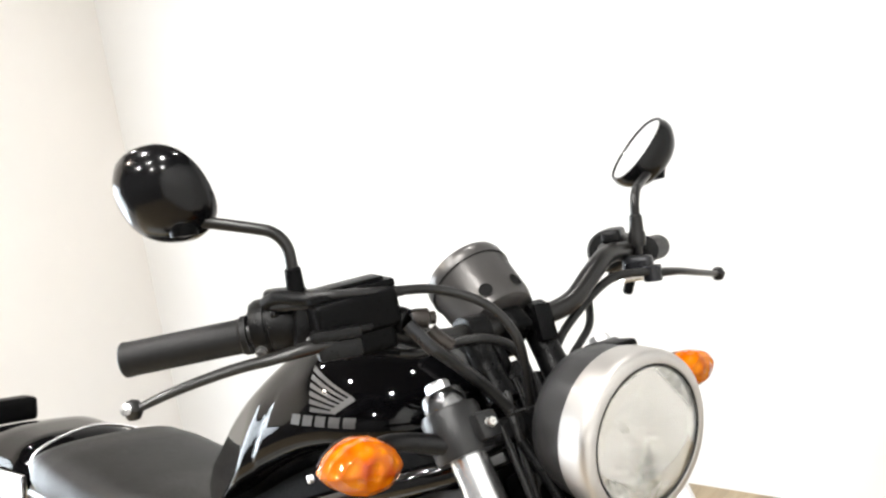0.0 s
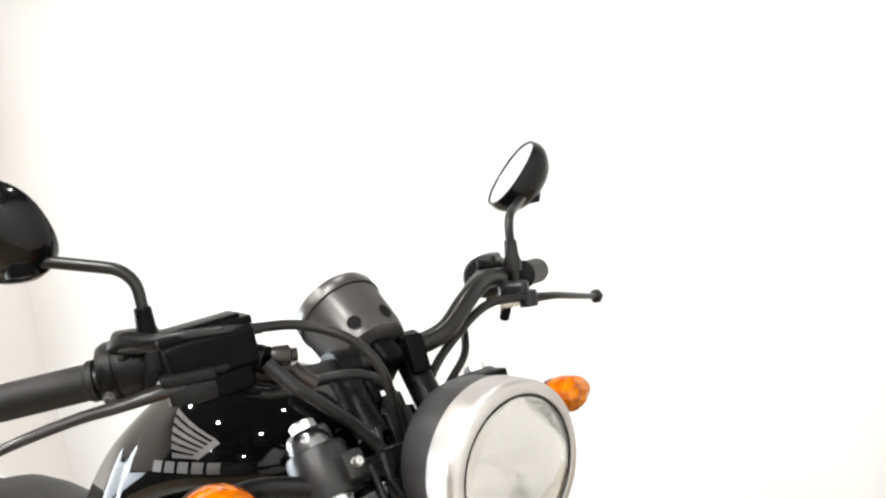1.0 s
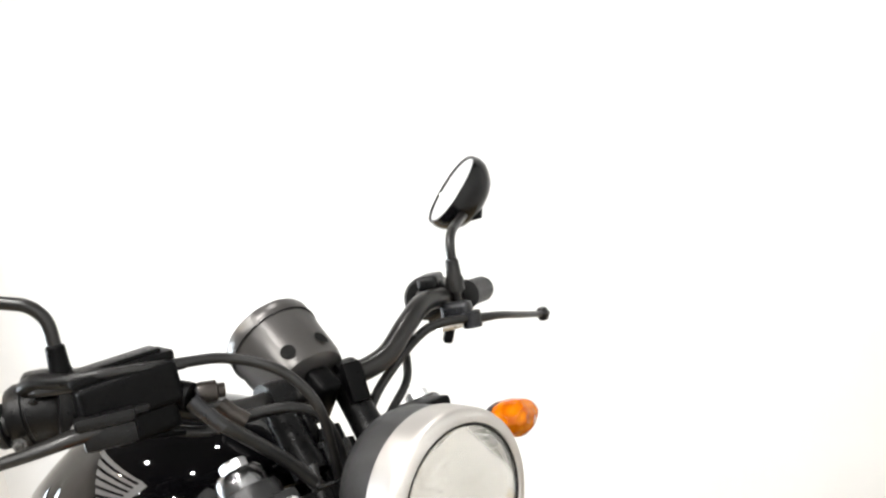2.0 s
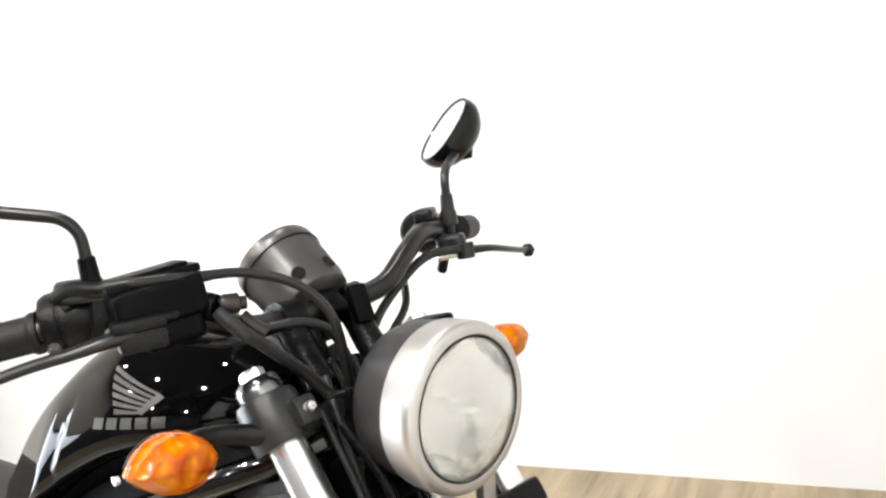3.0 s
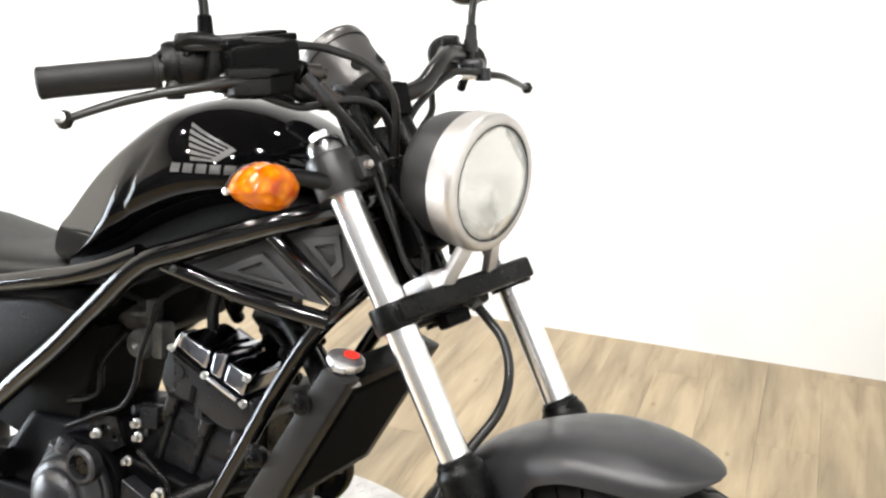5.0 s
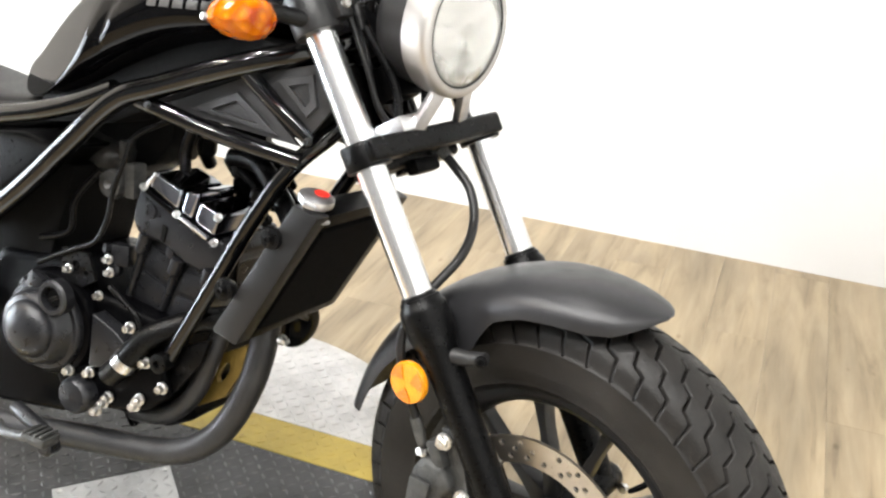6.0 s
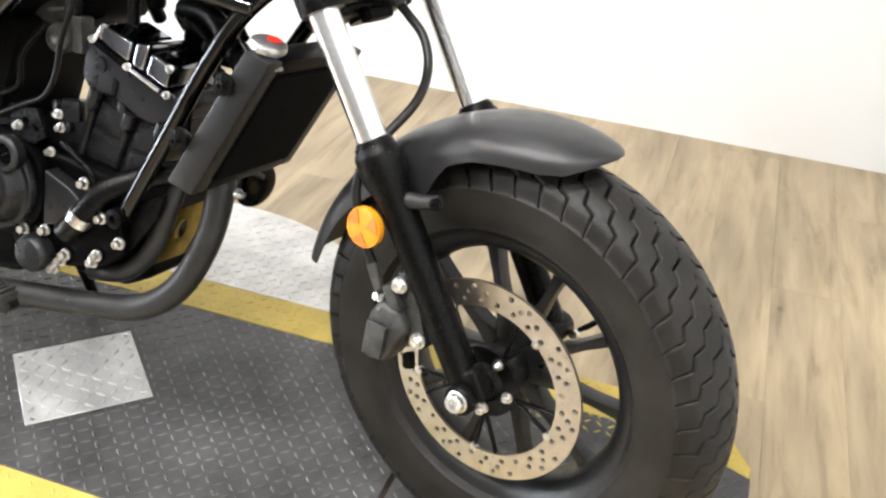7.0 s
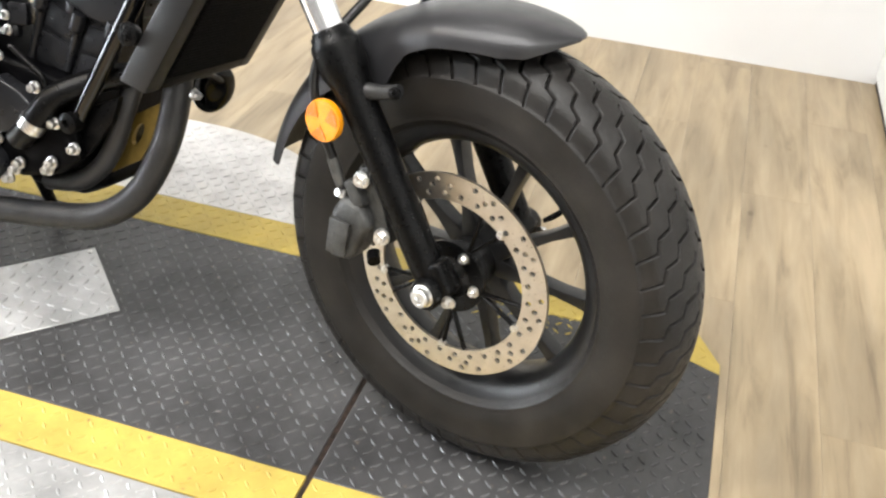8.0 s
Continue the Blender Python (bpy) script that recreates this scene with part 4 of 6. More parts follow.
bp("perch_clamp", merge(box(0.03, 0.02, 0.05, along((-0.395, -0.248, 1.108), (0.1, 0.1, 1), (0.3, 0.9, 0)), 0.006, 2), box(0.045, 0.014, 0.007, along((-0.352, -0.226, 1.104), (0, 0, 1), (0.25, 0.95, 0.1)), 0.003, 2)), HOUSING, perch, "black lever clamp")
bp("clamp_bolt", hexbolt(0.0055, 0.008, (-0.374, -0.256, 1.096), (0.8, -0.5, 0.1)), THROTTLE, perch)
bp("hose_union", merge(lathe([(0.0, -0.012), (0.009, -0.012), (0.0105, -0.008), (0.0105, 0.006), (0.007, 0.008), (0.007, 0.014), (0.0, 0.014)], 18, along((-0.346, -0.146, 1.1), (0.35, 0.9, -0.1))), tube([(-0.352, -0.135, 1.085), (-0.346, -0.128, 1.074), (-0.34, -0.118, 1.064)], 0.0085, 14, 2)), UNION, perch, "brownish metal hose union")
bp("lever_pivot", hexbolt(0.005, 0.008, (-0.358, -0.255, 1.100), (0.3, -0.2, 1)), STEEL, perch)
bp("brake_lever", merge(tube([(-0.352, -0.225, 1.095), (-0.358, -0.265, 1.094), (-0.372, -0.30, 1.089), (-0.392, -0.335, 1.084), (-0.412, -0.38, 1.074), (-0.43, -0.416, 1.062)], [0.012, 0.0105, 0.0085, 0.0078, 0.007, 0.006], 16, 6, 0.7),
    lathe([(0.0, -0.0105), (0.006, -0.0087), (0.0105, 0), (0.006, 0.0087), (0, 0.0105)], 20, Matrix.Translation((-0.432, -0.42, 1.061)))), BARS, perch, "black brake lever with ball end")
bp("lever_tip", lathe([(0.0, 0), (0.0055, 0), (0.006, 0.0015), (0.0, 0.003)], 14, along((-0.425, -0.428, 1.064), (0.6, -0.7, 0.3))), STEEL, perch)
bp("banjo_fitting", merge(tube([(-0.34, -0.168, 1.098), (-0.332, -0.158, 1.082), (-0.328, -0.148, 1.068)], 0.0075, 12), hexbolt(0.007, 0.012, (-0.35, -0.158, 1.1), (0.2, 1, 0.3))), ENGINE2, perch, "dull grey hose fitting")
bp("housing_clamp", merge(lathe([(0.0145, -0.012), (0.026, -0.012), (0.029, -0.008), (0.029, 0.008), (0.026, 0.012), (0.0145, 0.012)], 24, along((-0.419, -0.228, 1.112), (-0.45, -0.85, 0)), True), box(0.022, 0.024, 0.066, along((-0.405, -0.236, 1.112), (0.05, 0.1, 1), (0.9, -0.4, 0)), 0.006, 2), box(0.03, 0.03, 0.024, along((-0.430, -0.262, 1.137), (0.1, 0, 1), (0.9, -0.4, 0)), 0.008, 3)), HOUSING, bar, "black clamp round the bar")
for q, d in (((-0.392, -0.242, 1.132), (0.9, -0.4, 0.1)), ((-0.392, -0.240, 1.092), (0.9, -0.4, 0)), ((-0.424, -0.290, 1.090), (0.8, -0.5, -0.2))):
    bp("housing_screw", hexbolt(0.0045, 0.007, q, d), THROTTLE, bar)
bp("cable_elbow", tube([(-0.428, -0.276, 1.136), (-0.412, -0.270, 1.142), (-0.392, -0.262, 1.140), (-0.375, -0.252, 1.138)], [0.008, 0.0085, 0.0075, 0.0065], 12), HOUSING, bar)
bp("brake_light_switch", merge(box(0.03, 0.016, 0.014, along((-0.372, -0.236, 1.082), (0, 0.1, 1), (0.4, 0.9, 0)), 0.004, 2), tube([(-0.36, -0.222, 1.08), (-0.352, -0.20, 1.075), (-0.36, -0.17, 1.068)], 0.003, 8)), PLASTIC, perch)
bp("lever_boss", merge(box(0.05, 0.022, 0.012, along((-0.350, -0.243, 1.103), (0, 0, 1), (0.35, 0.9, 0.05)), 0.005, 2), box(0.045, 0.024, 0.02, along((-0.352, -0.24, 1.088), (0, 0, 1), (0.35, 0.9, 0.05)), 0.006, 2)), HOUSING, perch, "black lever boss")
# clutch side
# highlights on the perch are put into its grey colour
cperch = bp("clutch_perch", merge(box(0.03, 0.04, 0.02, along((-0.408, 0.236, 1.092), (-0.3, 0.75, 0), (0, 0, 1)), 0.008, 3), lathe([(0.0, -0.01), (0.012, -0.01), (0.012, 0.01), (0.0, 0.01)], 16, along((-0.388, 0.24, 1.083), (0, 0, 1)))), ENGINE2, label="clutch lever perch, its highlights put into a grey colour")
bp("clutch_lever", merge(tube([(-0.388, 0.235, 1.083), (-0.384, 0.28, 1.079), (-0.40, 0.34, 1.067), (-0.424, 0.405, 1.054)], [0.010, 0.0075, 0.0068, 0.006], 14, 6, 0.7),
    lathe([(0.0, -0.0105), (0.006, -0.0087), (0.0105, 0), (0.006, 0.0087), (0, 0.0105)], 18, Matrix.Translation((-0.425, 0.412, 1.053)))), BARS, cperch, "black clutch lever with ball end")
bp("cable_adjuster", tube([(-0.394, 0.225, 1.082), (-0.40, 0.195, 1.083)], 0.0065, 12, 1), STEEL, cperch)
bp("switch_tab", box(0.012, 0.014, 0.034, along((-0.412, 0.222, 1.074), (0.2, 0.3, 1)), 0.003, 1), PLASTIC, cperch)


# mirrors
def mirror(side, centre, joint, bend, base, normal, w, h):
    m = along(centre, normal, (0, 0, 1))
    n = 40

    def sec(k, z, dy=0.0):
        out = []
        for i in range(n):
            a = 2 * math.pi * i / n
            ca, sa = math.cos(a), math.sin(a)
            e = 2 / 2.3
            out.append(m @ Vector((h * k * math.copysign(abs(ca) ** e, ca), w * k * math.copysign(abs(sa) ** e, sa), z)))
        return out
    house = bp("mirror", loft([sec(0.02, -0.001), sec(0.9, -0.001), sec(0.93, 0.003), sec(0.98, 0.0025), sec(1.02, -0.006), sec(1.0, -0.016), sec(0.88, -0.027), sec(0.72, -0.0365), sec(0.52, -0.0425), sec(0.30, -0.0462), sec(0.12, -0.0476), sec(0.03, -0.0479)]), CASE, label="oval black rear-view mirror", angle=25)
    bp("mirror_glass", loft([sec(0.905, -0.0015), sec(0.905, 0.0012), sec(0.01, 0.0013)]), MIRROR, house, "mirror glass")
    bp("mirror_knuckle", merge(lathe([(0.0, -0.016), (0.014, -0.014), (0.017, 0), (0.014, 0.014), (0, 0.016)], 18, Matrix.Translation(Vector(joint) + Vector(normal) * -0.004)), box(0.03, 0.03, 0.014, along(Vector(joint) + Vector(normal) * 0.008, normal), 0.005, 2)), PLASTIC, house)
    j, b_, s = Vector(joint), Vector(bend), Vector(base)
    up = (j - b_).normalized()
    dn = (s - b_).normalized()
    bp("mirror_stem", tube([j, b_ + up * 0.035, b_ + up * 0.014 + dn * 0.002, b_ + dn * 0.014 + up * 0.002, b_ + dn * 0.035, s], 0.0062, 14, 5), BARS, house, "bent black mirror stem")
    bp("stem_boot", lathe([(0.0065, 0.0), (0.0085, 0.002), (0.0095, 0.022), (0.0115, 0.026), (0.0115, 0.042), (0.0, 0.044)], 16, along(s - dn * (0.028 if side < 0 else 0.058), dn)), PLASTIC if side < 0 else BARS, house)


mirror(-1, (-0.497, -0.333, 1.264), (-0.474, -0.330, 1.232), (-0.414, -0.25, 1.206), (-0.418, -0.246, 1.142), Vector((-0.40, 0.78, 0.45)).normalized(), 0.053, 0.054)
mirror(1, (-0.491, 0.345, 1.246), (-0.474, 0.352, 1.217), (-0.419, 0.254, 1.190), (-0.427, 0.258, 1.102), Vector((-0.32, -0.69, 0.65)).normalized(), 0.051, 0.055)

# the bar with all it carries is widened, lowered on the clutch side and set over to fit the camera's view
WIDER = Matrix(((1, 0, 0, 0), (0, 1.02, 0, -0.006), (0, -0.018, 1, -0.004), (0, 0, 0, 1)))
for ob_ in bike.children:
    if ob_.name.split(".")[0] in ("handlebar", "brake_master_cylinder", "clutch_perch", "mirror"):
        ob_.matrix_basis = WIDER

# instrument
GA = Vector((-0.74, 0.0, 0.67)).normalized()
GC = Vector((-0.442, 0.010, 1.085))
GM = along(GC, GA)
gauge = bp("instrument", lathe([(0.0, -0.042), (0.036, -0.042), (0.046, -0.036), (0.0495, -0.025), (0.052, 0.028), (0.0535, 0.03), (0.0535, 0.043), (0.052, 0.047), (0.047, 0.047), (0.046, 0.04), (0.0, 0.04)], 56, GM), GAUGE, label="round speedometer in a dark grey housing")
bp("dial_glass", lathe([(0.0, 0.041), (0.0455, 0.041), (0.0455, 0.043), (0.0, 0.043)], 40, GM), GLOSS, gauge)
for a in (-34, 16):
    d = GM.to_3x3() @ Vector((math.cos(radians(a)), math.sin(radians(a)), 0))
    curve_m = along(GC + d * 0.0508 - GA * 0.02, d, GA)
    # shallow dark patch: the hole's shade is put into its colour
    bm_ = bmesh.new()
    rim_v = [bm_.verts.new(curve_m @ Vector((0.0085 * math.cos(k_ * math.pi / 12), 0.0085 * math.sin(k_ * math.pi / 12), 0.0008 - (0.0085 * math.sin(k_ * math.pi / 12)) ** 2 / 0.102))) for k_ in range(24)]
    low_v = [bm_.verts.new(curve_m @ Vector((0.006 * math.cos(k_ * math.pi / 12), 0.006 * math.sin(k_ * math.pi / 12), 0.0003))) for k_ in range(24)]
    for k_ in range(24):
        bm_.faces.new((rim_v[k_], rim_v[(k_ + 1) % 24], low_v[(k_ + 1) % 24], low_v[k_]))
    bm_.faces.new(low_v)
    bp("bolt_recess_patch", bm_, HOLE, gauge)
bp("gauge_seam", lathe([(0.0531, 0.0285), (0.0542, 0.0285), (0.0542, 0.0298), (0.0531, 0.0298)], 56, GM, True), HOLE, gauge)
bp("gauge_bracket", merge(box(0.03, 0.06, 0.036, along(GC - GA * 0.056, GA, (0, 1, 0)), 0.009, 3), tube([GC - GA * 0.04 + Vector((0, -0.03, 0)), GC - GA * 0.07 + Vector((0.01, -0.03, -0.02)), (-0.39, -0.03, 1.0)], 0.008, 12), box(0.02, 0.022, 0.046, along((-0.380, 0.046, 1.052), (-0.35, 0.1, 1)), 0.004, 2)), PLASTIC, gauge, "black instrument bracket")
for side in (-1, 1):
    bp("riser", merge(tube([(-0.36, side * 0.045, 0.985), (-0.382, side * 0.045, 1.02), (-0.402, side * 0.045, 1.058)], [0.019, 0.017, 0.018], 18), lathe([(0.012, -0.014), (0.021, -0.014), (0.021, 0.014), (0.012, 0.014)], 20, along((-0.402, side * 0.045, 1.06), (0, 1, 0)), True)), SATIN, bar, "handlebar riser")

# cables and hoses
for pts, r in (
    ([(-0.415, -0.262, 1.136), (-0.369, -0.25, 1.139), (-0.350, -0.21, 1.136), (-0.345, -0.17, 1.131), (-0.338, -0.125, 1.124), (-0.307, -0.09, 1.103), (-0.288, -0.07, 1.065), (-0.305, -0.05, 1.005), (-0.33, -0.03, 0.93), (-0.33, -0.02, 0.85)], 0.0052),
    ([(-0.47, -0.285, 1.098), (-0.470, -0.283, 1.116), (-0.446, -0.278, 1.13), (-0.40, -0.268, 1.131), (-0.356, -0.225, 1.130), (-0.347, -0.185, 1.130), (-0.344, -0.165, 1.129)], 0.0046),
    ([(-0.388, 0.24, 1.08), (-0.396, 0.18, 1.081), (-0.399, 0.12, 1.05), (-0.39, 0.07, 1.017), (-0.37, 0.03, 0.97), (-0.35, 0.0, 0.9)], 0.0058),
    ([(-0.428, 0.165, 1.07), (-0.41, 0.15, 1.045), (-0.396, 0.13, 1.026), (-0.388, 0.09, 0.999), (-0.372, 0.05, 0.965), (-0.36, 0.03, 0.9)], 0.0052),
    ([(-0.34, -0.165, 1.092), (-0.328, -0.15, 1.07), (-0.328, -0.12, 1.043), (-0.328, -0.08, 1.004), (-0.32, -0.05, 0.955), (-0.31, -0.04, 0.88), (-0.27, 0.0, 0.80)], 0.0068),
    ([(-0.41, -0.2, 1.08), (-0.385, -0.14, 1.055), (-0.364, -0.1, 1.06), (-0.347, -0.06, 1.057), (-0.339, -0.03, 1.035), (-0.345, -0.01, 0.98), (-0.35, 0.0, 0.9)], 0.0055),
    ([(-0.33, -0.06, 1.0), (-0.30, -0.07, 0.93), (-0.29, -0.06, 0.86), (-0.27, -0.05, 0.82)], 0.0045),
    ([(-0.315, -0.085, 0.97), (-0.285, -0.085, 0.91), (-0.268, -0.078, 0.855), (-0.26, -0.06, 0.83)], 0.004),
    ([(-0.33, 0.03, 0.98), (-0.29, 0.03, 0.92), (-0.27, 0.02, 0.85)], 0.006),
):
    bp("cable", tube(pts, r, 10), CABLE, label="black control cable")
bp("cable_guide", tube([(-0.30, -0.085, 0.985), (-0.285, -0.07, 0.99), (-0.28, -0.04, 0.985), (-0.30, -0.02, 0.98)], 0.0025, 8), SATIN)
for sz_, at in (((0.05, 0.11, 0.07), (-0.325, 0.0, 0.94)), ((0.04, 0.06, 0.05), (-0.29, -0.02, 0.88)), ((0.05, 0.05, 0.12), (-0.345, -0.015, 0.84))):
    bp("wiring_connector", box(*sz_, along(at, FK, (1, 0, 0)), 0.011, 2), PLASTIC, label="black wiring connector behind the headlight")

# ---- frame side ----
def tank_rows():
    us = [-0.428, -0.436, -0.455, -0.485, -0.53, -0.58, -0.63, -0.69, -0.75, -0.81, -0.86, -0.90, -0.935, -0.95]
    w = [0.03, 0.06, 0.092, 0.122, 0.143, 0.152, 0.155, 0.154, 0.150, 0.142, 0.125, 0.10, 0.07, 0.03]
    zb = [0.955, 0.94, 0.925, 0.912, 0.902, 0.893, 0.878, 0.852, 0.822, 0.80, 0.79, 0.788, 0.795, 0.81]
    zt = [0.972, 0.986, 1.003, 1.023, 1.041, 1.051, 1.050, 1.035, 1.0, 0.953, 0.908, 0.875, 0.852, 0.836]
    low = spline([(a, b_, c) for a, b_, c in zip(us, w, zb)], 13)
    high = spline([(a, 0, c) for a, c in zip(us, zt)], 13)
    return [(q.x, q.y, q.z, k_.z) for q, k_ in zip(low, high)]


TANK = tank_rows()


def tank_mesh():
    rings = []
    n = 96
    for u, ww, b_, t in TANK:
        ring = []
        for i in range(n):
            a = 2 * math.pi * i / n
            ca, sa = math.cos(a), math.sin(a)
            e = 0.78
            yy = ww * math.copysign(abs(ca) ** e, ca)
            zz = math.copysign(abs(sa) ** e, sa)
            mid = b_ + (t - b_) * 0.36
            z = mid + zz * ((t - mid) if zz > 0 else (mid - b_))
            if zz > 0:
                yy *= 1 - 0.2 * zz
            # rear flank falls away behind a slanting crease
            crease = -0.742 + 0.46 * (z - 0.86)
            room = max(0.018, 0.150 - 0.56 * max(0.0, crease - u) - 0.12 * max(0.0, z - 0.9))
            side_y = abs(yy)
            if u < crease + 0.03:
                h_ = max(0.0, 0.008 - abs(room - side_y)) / 0.008
                side_y = min(room, side_y) - h_ * h_ * 0.002
            ring.append((u, math.copysign(side_y, yy), z))
        rings.append(ring)
    return loft(rings)


tank = fp("fuel_tank", tank_mesh(), GLOSS, label="gloss black teardrop fuel tank", angle=50)
fp("filler_cap", lathe([(0.0, 0.0), (0.036, 0.0), (0.036, 0.004), (0.031, 0.007), (0.0, 0.008)], 36, along((-0.62, 0, 1.051), (0.05, 0, 1))), CHROME, tank, "round chrome filler cap")


def on_tank(u, z, lift_by=0.0012):
    """Point on the near flank of the tank."""
    w, b_, t = (np.interp(-u, [-q[0] for q in TANK], [q[k_] for q in TANK]) for k_ in (1, 2, 3))
    mid = b_ + (t - b_) * 0.36
    s = max(0.0, min(0.999, (z - mid) / (t - mid)))
    a = math.asin(s ** (1 / 0.78))
    return Vector((u, -(w * math.cos(a) ** 0.78 * (1 - 0.2 * s) + lift_by), z))


def decal(quads):
    bm = bmesh.new()
    for q in quads:
        n = 5
        a, b_, c, d = [Vector(p) for p in q]
        grid = [[on_tank(*(a.lerp(b_, i / n).lerp(d.lerp(c, i / n), j / n))) for j in range(n + 1)] for i in range(n + 1)]
        vs = [[bm.verts.new(p) for p in row] for row in grid]
        for i in range(n):
            for j in range(n):
                bm.faces.new((vs[i][j], vs[i + 1][j], vs[i + 1][j + 1], vs[i][j + 1]))
    bmesh.ops.recalc_face_normals(bm, faces=bm.faces)
    return bm


feathers = []
for i in range(6):
    f = i / 5
    sx, sz = -0.608 + 0.022 * f, 1.014 - 0.045 * f
    ex, ez = -0.529 - 0.02 * f, 0.983 - 0.017 * f
    feathers.append([(sx, sz), (ex, ez), (ex + 0.001, ez - 0.0028), (sx + 0.002, sz - 0.0056)])
feathers.append([(-0.531, 0.984), (-0.523, 0.979), (-0.546, 0.962), (-0.554, 0.966)])
for q in feathers:
    fp("emblem_bar", decal([q]), SILVERINK, tank, "slanting silver emblem bar")
fp("tank_lettering", decal([[(-0.614 + 0.0205 * i, 0.9595), (-0.5985 + 0.0205 * i, 0.9595), (-0.5985 + 0.0205 * i, 0.9475), (-0.614 + 0.0205 * i, 0.9475)] for i in range(5)]), SILVERINK, tank, "row of plain silver bars")

seat_rows = [(-0.86, 0.06, 0.755, 0.79), (-0.90, 0.085, 0.74, 0.793), (-0.97, 0.11, 0.725, 0.795), (-1.06, 0.135, 0.725, 0.803), (-1.16, 0.152, 0.73, 0.82), (-1.25, 0.155, 0.735, 0.836), (-1.32, 0.15, 0.745, 0.842), (-1.36, 0.135, 0.755, 0.832), (-1.38, 0.11, 0.765, 0.81)]


def shell_mesh(rows_, e=0.62, n=40, k=4):
    rings = []
    fine = np.linspace(0, len(rows_) - 1, (len(rows_) - 1) * k + 1)
    cols = list(zip(*rows_))
    idx = np.arange(len(rows_))
    for f in fine:
        u, w, b_, t = (np.interp(f, idx, c) for c in cols)
        ring = []
        for i in range(n):
            a = 2 * math.pi * i / n
            ca, sa = math.cos(a), math.sin(a)
            ring.append((u, w * math.copysign(abs(ca) ** e, ca), (b_ + t) / 2 + (t - b_) / 2 * math.copysign(abs(sa) ** e, sa)))
        rings.append(ring)
    return loft(rings)


seat = fp("rider_seat", shell_mesh(seat_rows), LEATHER, label="black vinyl rider seat with piping")
fp("piping", tube([(-1.385, -0.12, 0.775), (-1.392, -0.105, 0.82), (-1.385, 0.0, 0.85), (-1.392, 0.105, 0.82), (-1.385, 0.12, 0.775)], 0.0032), CHROME, seat, "thin bright trim line")
fp("rear_fender", shell_mesh([(-1.385, 0.1, 0.68, 0.80), (-1.44, 0.125, 0.67, 0.835), (-1.56, 0.13, 0.66, 0.845), (-1.68, 0.128, 0.65, 0.83), (-1.79, 0.105, 0.64, 0.78), (-1.86, 0.09, 0.58, 0.70)]), GLOSS, label="gloss black rear fender")
fp("fender_strut", box(0.34, 0.012, 0.05, Matrix.Translation((-1.55, -0.136, 0.76)), 0.006), CHROME, label="polished strut beside the rear fender")
fp("tail_lamp", box(0.06, 0.1, 0.05, Matrix.Translation((-1.74, 0, 0.85)), 0.012, 3), PLASTIC)

# rear wheel
RW = Matrix.Translation((-1.47, 0, 0.415)) @ Matrix.Rotation(radians(-90), 4, "X")
rear = fp("rear_wheel", merge(lathe([(0.2, -0.06), (0.205, -0.05), (0.185, -0.02), (0.185, 0.02), (0.205, 0.05), (0.2, 0.06), (0.175, 0.02), (0.175, -0.02)], 72, RW, True), lathe([(0, -0.06), (0.04, -0.06), (0.036, 0), (0.04, 0.06), (0, 0.06)], 30, RW),
    *[box(0.15, 0.02, 0.026, RW @ Matrix.Rotation(radians(36 * i), 4, "Z") @ Matrix.Translation((0.107, 0, 0)), 0.005, 1) for i in range(10)]), GLOSS, label="black cast rear wheel")
fp("tyre", tyre_mesh(RW, 0.31, 160, False, 1.1), RUBBER, rear, "black rear tyre")
for side in (-1, 1):
    fp("swingarm", tube([(-0.98, side * 0.11, 0.46), (-1.2, side * 0.115, 0.44), (-1.47, side * 0.115, 0.415)], [0.024, 0.022, 0.018], 14), SATIN)

